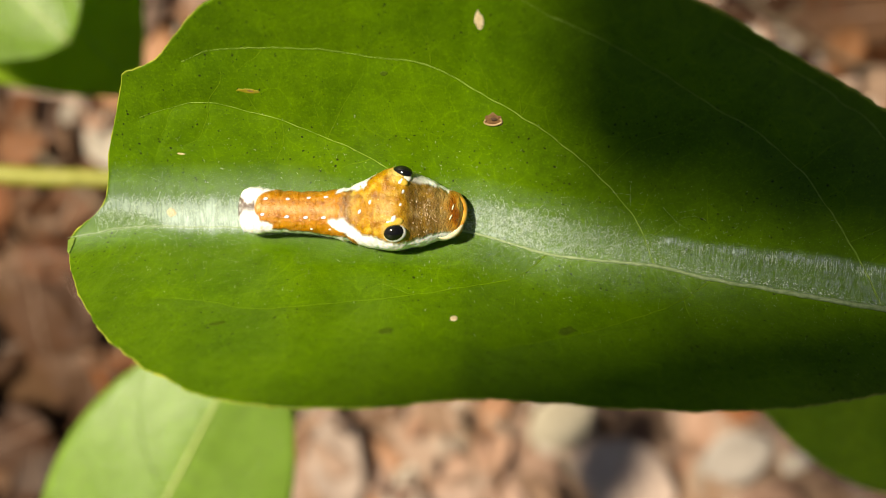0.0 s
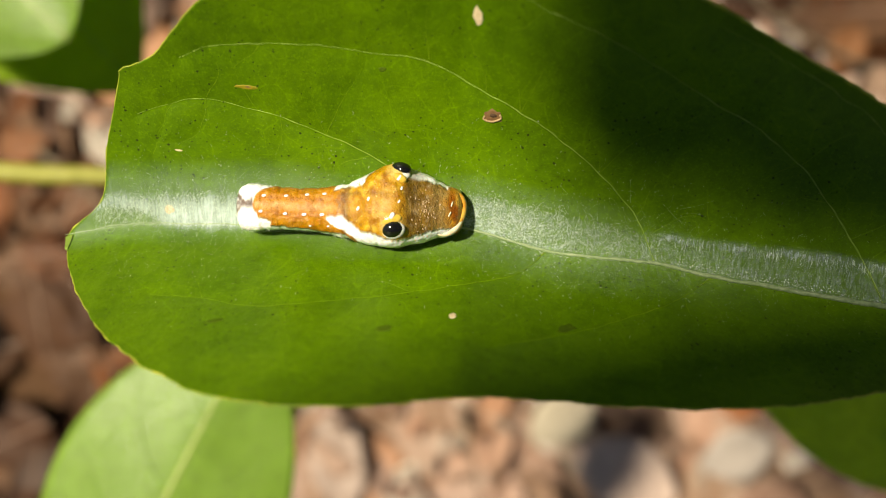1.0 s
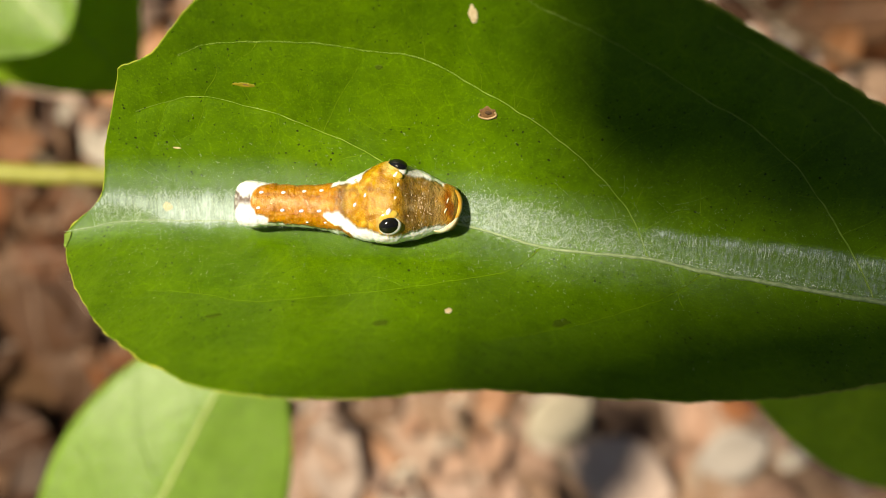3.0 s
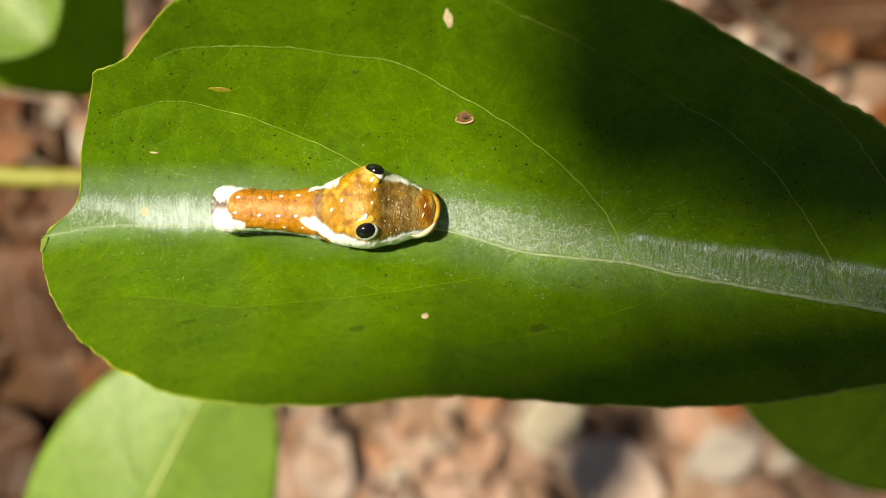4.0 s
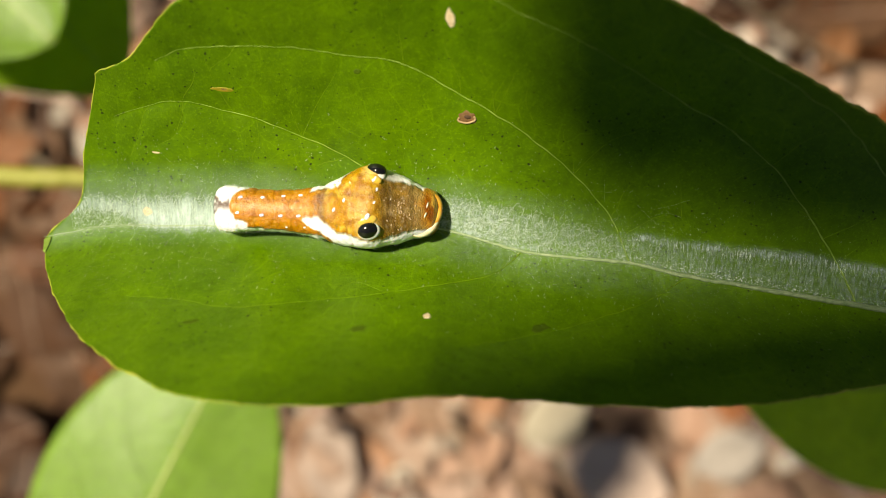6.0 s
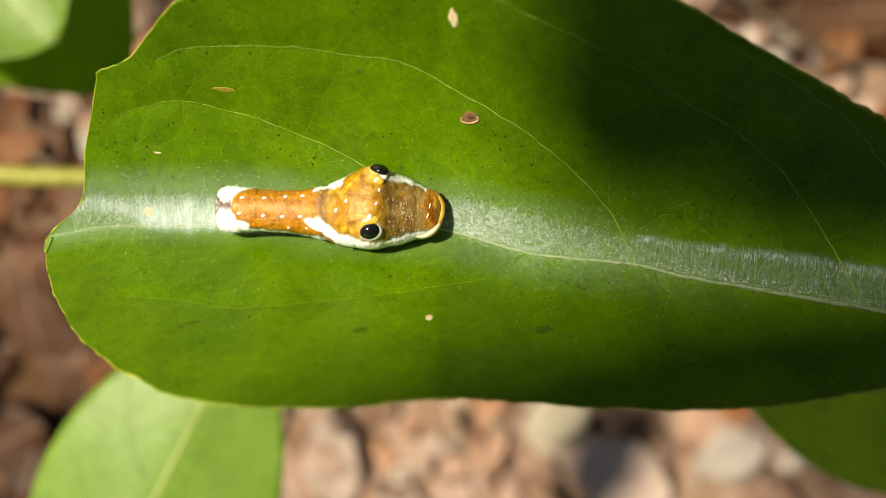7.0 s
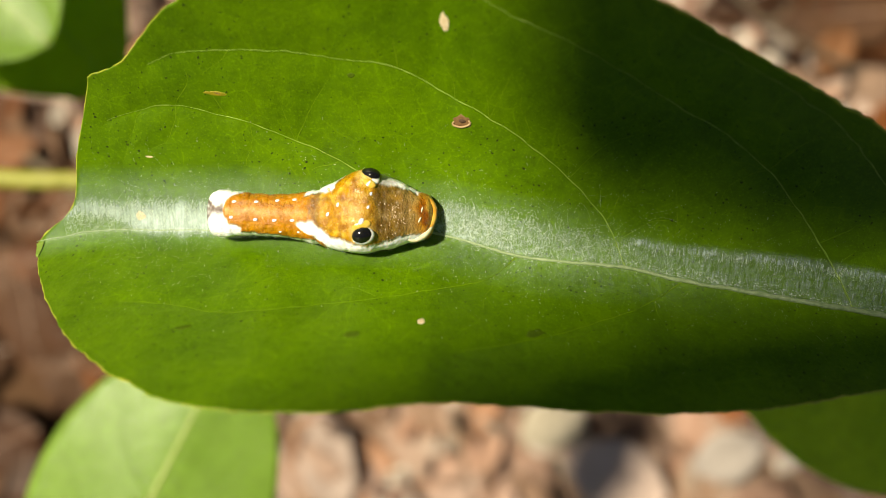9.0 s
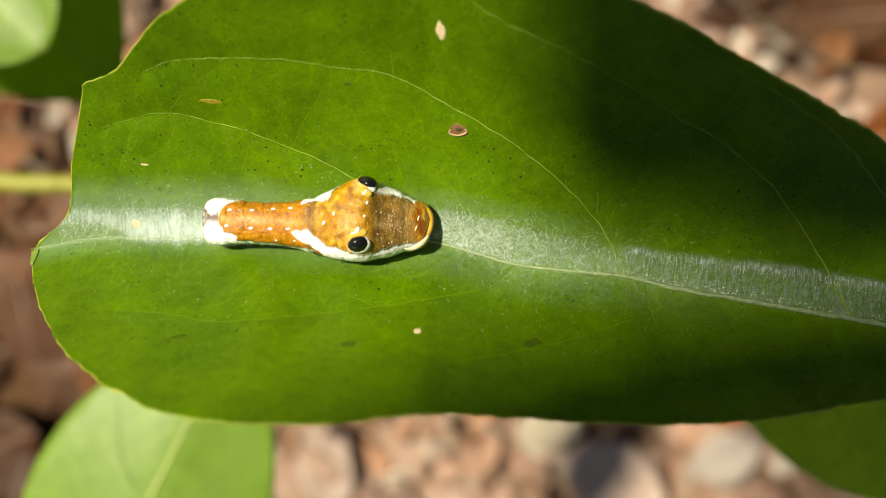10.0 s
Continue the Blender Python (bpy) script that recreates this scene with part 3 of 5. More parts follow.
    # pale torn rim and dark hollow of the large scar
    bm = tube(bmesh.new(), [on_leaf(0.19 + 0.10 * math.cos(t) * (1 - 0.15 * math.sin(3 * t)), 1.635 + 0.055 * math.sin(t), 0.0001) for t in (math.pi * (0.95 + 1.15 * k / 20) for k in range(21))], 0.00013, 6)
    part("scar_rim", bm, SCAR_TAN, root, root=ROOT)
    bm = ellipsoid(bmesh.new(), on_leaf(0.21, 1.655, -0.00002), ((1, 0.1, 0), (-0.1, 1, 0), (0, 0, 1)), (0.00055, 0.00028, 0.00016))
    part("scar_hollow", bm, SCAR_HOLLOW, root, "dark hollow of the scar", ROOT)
    # curled flap of skin at the chewed tip
    bm = bmesh.new()
    rows = []
    for i in range(13):
        a = i / 12
        rows.append([bm.verts.new(on_leaf(-5.40 - 0.07 * a + 0.05 * v * a, 0.18 - 0.22 * v - 0.03 * a, 0.0) + Vector((0, 0, (0.02 + 0.05 * a * (1 - v)) * CM - k))) for k in (0.0, 0.00015) for v in (0.0, 0.2, 0.45, 0.7, 1.0 - 0.3 * a)])
    for a, b in zip(rows, rows[1:]):
        for k in (0, 5):
            for j in range(4):
                bm.faces.new((a[k + j], b[k + j], b[k + j + 1], a[k + j + 1]))
        for j in (0, 4):
            bm.faces.new((a[j], b[j], b[j + 5], a[j + 5]))
    part("curled_flap", bm, VEIN, root, "pale curled flap of torn leaf skin", ROOT)
    # leaf stalk, bending down to the shrub's stem
    stalk = spline([Vector(p) * CM for p in ((8.2, -1.29, TOP - 10.85), (9.3, -1.6, 45.0), (10.6, -1.95, 44.0), (11.8, -2.1, 41.5))], 20)
    part("stalk", tube(bmesh.new(), stalk, [0.0006 + 0.0005 * i / 19 for i in range(20)], 8), RIB, root, root=ROOT)


carrier_leaf()


# ---- the caterpillar ----
# stations from tail to front: x, y of the axis, height of the axis, half width, half height (mm)
SECTIONS = [
    (-0.42, 0.02, 1.60, 0.21, 0.40), (-0.17, -0.02, 1.80, 1.48, 1.20), (0.32, -0.06, 2.10, 2.55, 1.90), (1.23, -0.02, 2.30, 3.01, 2.30),
    (2.45, -0.03, 2.39, 3.06, 2.39), (3.81, -0.06, 2.50, 2.85, 2.50), (5.77, -0.14, 2.55, 2.72, 2.55), (7.88, -0.25, 2.60, 2.71, 2.60),
    (10.03, -0.34, 2.82, 2.79, 2.71), (11.86, -0.43, 3.00, 3.04, 2.80), (13.67, -0.54, 3.60, 3.46, 3.20), (15.60, -0.48, 3.90, 4.00, 3.40),
    (17.1, -0.31, 4.50, 4.48, 3.90), (18.5, -0.09, 4.90, 4.93, 4.20), (20.22, 0.12, 5.00, 5.28, 4.30), (21.9, 0.12, 4.70, 5.10, 4.10),
    (23.6, -0.10, 4.10, 4.52, 3.50), (25.25, -0.14, 3.70, 3.88, 3.10), (26.67, -0.43, 3.20, 3.34, 2.70), (28.08, -0.42, 2.70, 2.87, 2.20),
    (28.62, -0.30, 2.40, 2.45, 1.75), (28.95, -0.25, 2.25, 1.75, 1.10), (29.12, -0.25, 2.15, 0.70, 0.50),
]
SECX = [s[0] for s in SECTIONS]
FULL = 2.6  # how full the body's round is: 2 is an ellipse
CAT_X, CAT_Y = -3.05, 0.54
CAT_AT = Vector((CAT_X * CM, CAT_Y * CM, leaf_z(-1.6, 0.5) - 0.0002))


def section(x):
    return [float(np.interp(x, SECX, [s[k] for s in SECTIONS])) for k in range(1, 5)]


def back_point(x, y):
    """A point on the upper skin, with its outward direction (mm)."""
    yc, zc, ry, rz = section(x)
    v = max(-0.97, min(0.97, (y - yc) / ry))
    h = (1 - abs(v) ** FULL) ** (1 / FULL)
    return Vector((x, y, zc + rz * h)), Vector((0.0, math.copysign(abs(v) ** (FULL - 1), v) / ry, h ** (FULL - 1) / rz)).normalized()


def below(y, line, x):
    return y < float(np.interp(x, [p[0] for p in line], [p[1] for p in line]))


SADDLE = [(11.41, -1.47), (13.62, -1.12), (14.6, -1.94), (15.96, -2.97), (19.05, -3.92), (20.75, -4.37), (22.58, -3.85), (25.43, -2.89), (27.3, -2.78)]
FLANK = [(2.27, -1.9), (4.24, -2.35), (6.2, -2.55), (9.78, -2.9), (12.15, -3.4)]
COLLAR = [(12.44, 1.86), (13.91, 2.18), (15.62, 2.48)]
CHEEK = [(22.45, 3.25), (24.41, 3.25), (25.95, 2.70), (27.02, 2.2)]


def blend(a, b, f):
    f = max(0.0, min(1.0, f))
    return tuple(p + (q - p) * f for p, q in zip(a, b))


def skin_tone(x, y, nz):
    """The colour of the skin at a place on the body (mm)."""
    white, grey = (0.95, 0.95, 0.96), (0.20, 0.15, 0.13)
    orange, rust, gold, honey, brown = (0.60, 0.245, 0.003), (0.42, 0.145, 0.003), (0.60, 0.30, 0.006), (0.84, 0.56, 0.07), (0.20, 0.11, 0.016)
    sand, red, yellow = (0.46, 0.30, 0.10), (0.42, 0.12, 0.008), (0.86, 0.52, 0.09)

    def n(f, seed, g=None):
        return noise.noise(Vector((x * f, y * (g or f), seed)))

    w = 0.22 * noise.noise(Vector((x * 1.3, y * 1.3, nz))) + 0.12 * n(4, 5.0) + 0.06 * n(9, 7.0)
    xx, yy = x + w, y + w
    if x > 18:
        xx += 0.7 * noise.noise(Vector((x * 0.6, y * 0.9, 31))) - 0.03 * (y - 0.5) ** 2 + 0.25
    if nz < -0.15:
        return white
    if 11.5 < x < 18:
        xx -= 0.11 * (y - 0.2) ** 2
    grainy = 1.1 * n(3.2, 2) + 0.8 * n(7.0, 12)
    if xx < 14.2:
        mid = yy - 0.35 + 0.045 * x
        c = blend(orange, rust, 0.7 * n(0.9, 2, 1.8) + 0.7 * grainy + 0.1)
        c = blend(c, honey, 0.8 * grainy - 0.35)
        # pale mealy stripe down the back, with a dark seam on each side
        if x > 2.6:
            c = blend(c, (0.78, 0.50, 0.16), (1.0 - abs(mid) / 0.55) * (0.8 + 1.7 * grainy))
            c = blend(c, rust, 0.8 - 4.0 * abs(abs(mid) - 0.95) + 0.6 * grainy)
        c = blend(c, rust, 0.55 * (abs(yy + 0.3) - 2.0))
        c = blend(c, sand, (xx - 11.6) * 0.25 + 0.7 * grainy - 0.3)
        c = blend(c, (0.15, 0.075, 0.025), min(0.75, (xx - 13.0) * 0.6 + 0.5 * grainy))
    elif xx < 22.2:
        c = blend(gold, (0.40, 0.16, 0.008), 0.25 + 1.5 * n(0.8, 4) + 0.35 * grainy)
        c = blend(c, honey, 2.0 * n(1.3, 9) + 0.5 * grainy - 0.15)
        c = blend(c, (0.22, 0.10, 0.01), 1.9 * n(1.9, 14) + 0.4 * grainy - 0.55)
        # warm pale field between the false eyes
        c = blend(c, (0.72, 0.42, 0.10), 0.8 - ((x - 19.4) / 1.9) ** 2 - ((y + 0.2) / 1.3) ** 2 + 0.6 * grainy)
        if x < 20.5:
            c = blend(c, brown, 0.8 - abs(yy - 1.5) * 4.0)
        for ex, ey in ((20.3, -2.6), (21.1, 4.4)):
            c = blend(c, (0.88, 0.64, 0.20), 1.9 - math.hypot(x - ex, (y - ey) * 1.1) + 0.3 * grainy)
        c = blend((0.15, 0.075, 0.02), c, 0.25 + (xx - 14.2) * 0.9 + 0.4 * grainy)
        c = blend(c, brown, (xx - 21.2) * 0.9)
    else:
        c = blend(brown, (0.30, 0.18, 0.05), 0.3 + 0.14 * (x - 24.2) + 1.3 * n(1.1, 6) + 0.5 * grainy)
        c = blend(c, (0.58, 0.46, 0.30), 1.8 * n(2.2, 1) + 0.9 * grainy - 0.25 - 0.16 * abs(y + 0.4))
        c = blend(c, (0.50, 0.29, 0.05), 1.8 * n(0.9, 21) - 0.1)
        c = blend(c, sand, (xx - 25.0) * 0.6 + 0.4 * grainy)
        c = blend(c, (0.62, 0.28, 0.025), (xx - 26.4) * 0.8)
        d = ((x - 27.75 + 0.16 * (y + 0.2)) / 0.62) ** 2 + ((y + 0.1) / 2.0) ** 2
        c = blend(c, red, 1.5 - 1.2 * d)
        c = blend(c, yellow, (xx - 28.35) * 2.0)
    if xx < 4.6 and ((xx - 4.69) / 2.4) ** 2 + ((yy - 0.31) / 2.15) ** 2 > 1:
        c = white
        # grey cross between the two white lobes
        if x < 2.3:
            arm = abs(abs(yy - 0.45) - 0.25 - 0.75 * max(0.0, 1.1 - x))
            c = blend(c, grey, max(1.5 - 3.4 * arm, 1.25 - abs(yy - 0.45) * 2.0) + 0.9 * n(2.6, 8) + 0.35 * grainy)
        if x < 0.3:
            c = blend(c, grey, 0.9 - abs(yy - 0.45) * 0.45 + 1.1 * n(3, 18))
    if 4.0 < xx < 12.6 and below(yy, FLANK, x):
        c = white
    if 11.41 < xx < 27.6 and below(yy, SADDLE, x) and (xx > 13.4 or yy > -1.61 - (xx - 11.41) * 1.05):
        c = white
    if 12.3 < xx < 15.8 and not below(yy, COLLAR, x):
        c = white
    if 22.4 < xx < 27.2 and not below(yy, CHEEK, x):
        c = blend(white, (0.50, 0.48, 0.46), 1.2 - 0.6 * abs(x - 22.6))
    if c[2] < 0.4:
        c = blend(c, (0, 0, 0), 0.13)
    return c


def caterpillar():
    root = thing("caterpillar", CAT_AT, "orange-brown caterpillar with white flanks and black false eyes, resting on silk", "caterpillar")
    line = spline([Vector((s[0], s[1], s[2])) for s in SECTIONS], 360)
    size = spline([Vector((s[3], s[4], 0)) for s in SECTIONS], 360)
    A = 144
    bm = bmesh.new()
    rings = []
    for c, s in zip(line, size):
        x = c.x
        # folds between the body's segments
        fold = 1 - 0.025 * max(0, math.cos(math.tau * (x - 1.0) / 2.35)) ** 6 * (x < 14)
        fold -= 0.07 * math.exp(-((x - 14.3) / 0.5) ** 2) + 0.035 * math.exp(-((x - 22.4 + 0.03 * (c.y - 1) ** 2) / 0.8) ** 2) + 0.025 * math.exp(-((x - 25.8) / 0.3) ** 2)
        fold -= 0.02 * math.exp(-((x - 18.3) / 0.25) ** 2)
        ring = []
        for k in range(A):
            t = math.tau * k / A
            ct, st = math.cos(t), math.sin(t)
            ct, st = (math.copysign(abs(v) ** (2 / FULL), v) for v in (ct, st))
            if st < -0.3:
                st = -0.3 + (st + 0.3) * 0.75
            y, z = c.y + s.x * fold * ct, c.z + s.y * fold * st
            p = Vector((x, y, z))
            b = 0.07 * noise.noise(p * 1.1) + 0.045 * noise.noise(p * 2.6) + 0.02 * noise.noise(p * 6.0)
            p += Vector((0, ct, st)) * b
            ring.append(bm.verts.new(p * MM))
        rings.append(ring)
    for a, b in zip(rings, rings[1:]):
        for k in range(A):
            bm.faces.new((a[k], a[(k + 1) % A], b[(k + 1) % A], b[k]))
    bm.faces.new(rings[0])
    bm.faces.new(rings[-1][::-1])
    body = part("body", bm, SKIN, root)
    me = body.data
    layer = me.color_attributes.new("pattern", "FLOAT_COLOR", "POINT")
    tones = []
    for v in me.vertices:
        x, y, z = v.co / MM
        zc = section(x)[1]
        tones += [*skin_tone(x, y, (z - zc) / 5), 1.0]
    # soften the borders between the colours
    grid = np.array(tones).reshape(360, A, 4)
    for _ in range(1):
        grid = (np.roll(grid, 1, 1) + 2 * grid + np.roll(grid, -1, 1)) / 4
        grid[1:-1] = (grid[:-2] + 2 * grid[1:-1] + grid[2:]) / 4
    layer.data.foreach_set("color", grid.ravel())

    def frame_at(x, y, turn=0.0):
        p, n = back_point(x, y)
        a = Vector((math.cos(radians(turn)), math.sin(radians(turn)), 0))
        a = (a - n * a.dot(n)).normalized()
        return p, (a, n.cross(a), n)

    # false eyes: black lens in a white ring under a yellow brow
    for x, y, turn, ring_x, ring_y, brow in ((20.3, -2.95, 20, 0.12, -0.14, (20.15, -1.75, 14)), (21.25, 4.7, -40, -0.22, -0.22, (20.75, 3.6, -25))):
        p, ax = frame_at(x, y, turn)
        eye = part("false_eye", ellipsoid(bmesh.new(), (p - ax[2] * 0.1) * MM, ax, (1.30 * MM, (1.02 if y < 0 else 0.90) * MM, 0.75 * MM), 28, 18), EYE_BLACK, body, "glossy black false eye")
        q, ax = frame_at(x + ring_x, y + ring_y, turn)
        part("eye_ring", ellipsoid(bmesh.new(), (q - ax[2] * (0.16 if y < 0 else 0.6)) * MM, ax, (1.42 * MM, 1.13 * MM, 0.58 * MM), 28, 16), EYE_RING, eye, "white crescent ring")
        q, ax = frame_at(brow[0], brow[1], brow[2])
        part("brow", ellipsoid(bmesh.new(), (q - ax[2] * 0.27) * MM, ax, (1.3 * MM, 0.68 * MM, 0.40 * MM), 20, 12), BROW, body, "moist yellow bump above the false eye")
    # rows of small bluish white dots
    dots = [(3.78, 1.39), (6.59, 1.35), (9.28, 1.5), (11.5, 1.59), (3.42, -0.61), (6.5, -0.92), (8.95, -1.02), (11.26, -1.04), (9.63, -2.45), (12.0, -2.5),
            (16.69, 2.99), (17.35, 0.82), (15.96, -0.33), (21.33, 2.06), (21.01, 0.44), (20.25, -1.25), (21.05, 3.35)]
    # the last two are the brows' wet highlights, set as solid white dots
    for i, (x, y) in enumerate(dots):
        p, ax = frame_at(x, y, 8 if i < 10 else 60)
        r = 0.17 if i in (8, 9) else 0.25 if i < 15 else 0.36
        part("dot", ellipsoid(bmesh.new(), (p + ax[2] * (0.1 if i > 14 else 0.0)) * MM, ax, (r * 1.25 * MM, r * 0.75 * MM, 0.11 * MM), 12, 8), DOT, body, "bluish white dot")
    # pale granules on the brown shield behind the lip
    rng = random.Random(3)
    for k in range(64):
        x, y = rng.gauss(24.3, 0.9), rng.gauss(-0.4, 1.2)
        p, ax = frame_at(x, y, rng.uniform(0, 180))
        r = rng.uniform(0.035, 0.085)
        part("granule", ellipsoid(bmesh.new(), p * MM, ax, (r * 1.9 * MM, r * MM, r * 0.45 * MM), 8, 6), GRANULE, body)
    for k in range(60):
        x, y = rng.uniform(15.2, 21.8), rng.uniform(-3.2, 4.0)
        p, ax = frame_at(x, y, rng.uniform(0, 180))
        r = rng.uniform(0.05, 0.10)
        part("granule", ellipsoid(bmesh.new(), p * MM, ax, (r * 1.3 * MM, r * MM, r * 0.8 * MM), 8, 6), BROW, body)
    # orange lip round the front
    lip = []
    for x, y in ((26.9, -3.1), (27.75, -2.65), (28.4, -1.9), (28.75, -0.8), (28.85, 0.4), (28.65, 1.35), (28.2, 1.95), (27.5, 2.3), (26.8, 2.55)):
        p, n = back_point(x, y)
        lip.append((p - n * 0.50) * MM)
    path = spline(lip, 50)
    part("lip", tube(bmesh.new(), path, [MM * (0.12 + 0.54 * math.sin(math.pi * i / 49) ** 0.9 * (1.05 - 0.40 * i / 49) * (1 + 0.12 * noise.noise(path[i] * 1500))) for i in range(50)], 12), LIP, body, "glossy orange lip")
    # pale chin below the lip
    chin = []
    for x, y in ((25.5, -3.5), (26.3, -3.5), (27.2, -3.1), (28.0, -2.45), (28.6, -1.5), (28.85, -0.7)):
        p, n = back_point(x, max(y, -0.95 * section(x)[2] + section(x)[0]))
        chin.append((p - n * 0.25 + Vector((0.12, -0.15, -0.08))) * MM)
    part("chin", tube(bmesh.new(), spline(chin, 40), [MM * (0.06 + 0.46 * math.sin(math.pi * min(1, i / 39 * 1.02)) ** 1.1 * (1.15 - 0.6 * i / 39)) for i in range(40)], 12), CHIN, body, "cream chin below the lip")
    # pale mouth streaks inside the lip
    for x, y, turn, r in ((27.45, 0.25, 70, 0.5), (27.15, -1.05, 62, 0.55)):
        p, ax = frame_at(x, y, turn)
        part("mouth_streak", ellipsoid(bmesh.new(), (p - ax[2] * 0.02) * MM, ax, (r * MM, 0.11 * MM, 0.11 * MM), 12, 8), CHIN, body, "pale cream streak")
    # fringe of fine white hairs along both flanks and round the tail
    bm = bmesh.new()
    for k in range(900):
        x = rng.uniform(-0.2, 27.0) if k > 300 else rng.uniform(-0.4, 4.5)
        side = rng.choice((-1, -1, 1))
        yc, zc, ry, rz = section(x)
        a = rng.uniform(-0.7, 0.25)
        p = Vector((x, yc + side * ry * math.cos(a) * 0.98, zc + rz * math.sin(a) * 0.9))
        d = Vector((rng.gauss(-0.2 if x < 2 else 0, 0.35), side, rng.gauss(-0.25, 0.3))).normalized()
        ln = rng.uniform(0.15, 0.5)
        tube(bm, [p * MM, (p + d * ln * 0.5) * MM, (p + d * ln + Vector((0, 0, -0.25 * ln))) * MM], [0.000011, 0.000008, 0.000003], 3)
    part("hair_fringe", bm, EYE_RING, body, "fringe of fine white hairs")
    # short stubby prolegs under the flanks
    for x in (6.0, 8.4, 10.8, 13.0):
        for side in (-1, 1):
            yc, zc, ry, rz = section(x)
            part("proleg", ellipsoid(bmesh.new(), Vector((x, yc + side * ry * 0.45, zc - rz * 0.72)) * MM, ((1, 0, 0), (0, 1, 0), (0, 0, 1)), (0.7 * MM, 0.6 * MM, 0.8 * MM), 10, 8), EYE_RING, body)


caterpillar()


def tip_edge(y):
    """Where the blade ends at its chewed tip (cm)."""
    return float(np.interp(y, [0.05, 0.25, 0.65, 1.34], [-5.44, -5.41, -4.96, -4.76]))


# ---- silk spun by the caterpillar along the fold ----
def silk_mat():
    rng = random.Random(11)
    verts, faces = [], []

    def strand(pts, r):
        if any(p.x / CM < tip_edge(p.y / CM) + 0.03 for p in pts):
            return
        base = len(verts)
        for i, p in enumerate(pts):
            d = (pts[min(i + 1, len(pts) - 1)] - pts[max(i - 1, 0)]).normalized()
            side = d.cross(Vector((0, 0, 1))).normalized()
            up = side.cross(d)
            for k in range(3):
                t = math.tau * k / 3 + 0.5
                verts.append(p + r * (math.cos(t) * side + math.sin(t) * up))
        for i in range(len(pts) - 1):
            for k in range(3):
                a, b = base + 3 * i + k, base + 3 * i + (k + 1) % 3
                faces.append((a, b, b + 3, a + 3))

    top_r = [(0.0, 0.75), (0.85, 0.56), (1.58, 0.41), (2.24, 0.26), (3.03, 0.12), (4.44, -0.03), (5.62, -0.24), (7.0, -0.6)]

    def upper(x):
        return float(np.interp(x, [p[0] for p in top_r], [p[1] for p in top_r]))

    def spread(x):
        return upper(x) if x > -0.05 else 0.74

    # a gauze of very fine threads over the fold, thinning out to both sides
    for _ in range(3200):
        x = rng.triangular(-0.15, 6.9, 0.6) if rng.random() < 0.56 else rng.uniform(-5.1, -2.8)
        y0, y1 = mid_y(x) + 0.01, spread(x)
        a = y0 + (y1 - y0) * rng.betavariate(1.3, 1.7) + rng.gauss(0, 0.06)
        ln, ang, bend = rng.uniform(0.02, 0.06), rng.uniform(0, math.pi) if x < 2.2 else rng.gauss(1.57, 0.5), rng.gauss(0, 1.1)
        strand([on_leaf(x + ln * (g - 0.5) * math.cos(ang + bend * g), a + ln * (g - 0.5) * math.sin(ang + bend * g), rng.uniform(0.00002, 0.00012)) for g in (0, 0.5, 1)], rng.uniform(0.000003, 0.000006))
    # brighter bundled threads near the gauze's upper border
    for _ in range(560):
        x = rng.triangular(1.9, 6.9, 4.2)
        if rng.random() > 0.5 + 0.9 * noise.noise(Vector((x * 3.1, 0, 2))):
            continue
        a = spread(x) - 0.07 + rng.gauss(0, 0.04)
        h = rng.uniform(0.03, 0.10)
        strand([on_leaf(x + rng.gauss(0, 0.006), a - h * g, rng.uniform(0.00004, 0.00014)) for g in (0, 0.33, 0.66, 1)], rng.choice((0.000004, 0.000006, 0.000008, 0.000015)))
    for _ in range(420):
        x = rng.uniform(-5.1, -2.85)
        a = mid_y(x) + rng.triangular(0.02, 0.46, 0.22)
        h, lean = rng.uniform(0.04, 0.16), rng.gauss(0.04, 0.06)
        strand([on_leaf(x + lean * g, a + h * (g - 0.5), rng.uniform(0.00004, 0.00016)) for g in (0, 0.33, 0.66, 1)], rng.uniform(0.000005, 0.000011))
    for _ in range(170):
        x = rng.triangular(-0.1, 2.3, 0.3)
        y = mid_y(x) + (spread(x) - mid_y(x)) * rng.betavariate(1.6, 1.6)
        r, a0, sweep = rng.uniform(0.03, 0.075), rng.uniform(0, math.tau), rng.uniform(1.5, 4.5)
        strand([on_leaf(x + 0.7 * r * math.cos(a0 + sweep * k / 11), y + r * math.sin(a0 + sweep * k / 11), 0.00016) for k in range(12)], rng.uniform(0.000007, 0.000012))
    # tiny glints of dried silk along the midrib
    for _ in range(420):
        x = rng.triangular(0.3, 6.8, 4.0)
        y = mid_y(x) + 0.03 + abs(rng.gauss(0, 0.05))
        strand([on_leaf(x + 0.008 * g, y + 0.004 * g, 0.00008) for g in (0, 0.5, 1)], rng.uniform(0.00001, 0.00003))
    # crisp single loops in front of the head
    for _ in range(190):
        x = rng.triangular(-0.05, 2.1, 0.35)
        y = mid_y(x) + 0.02 + (spread(x) - 0.05 - mid_y(x)) * rng.betavariate(1.3, 1.3)
        r, a0, sweep, el = rng.uniform(0.03, 0.09), rng.uniform(0, math.tau), rng.uniform(0.8, 2.6), rng.uniform(0.7, 1.5)
        strand([on_leaf(x + 0.6 * r * math.cos(a0 + sweep * k / 11), y + el * r * math.sin(a0 + sweep * k / 11), 0.00014) for k in range(12)], rng.uniform(0.000005, 0.000013))
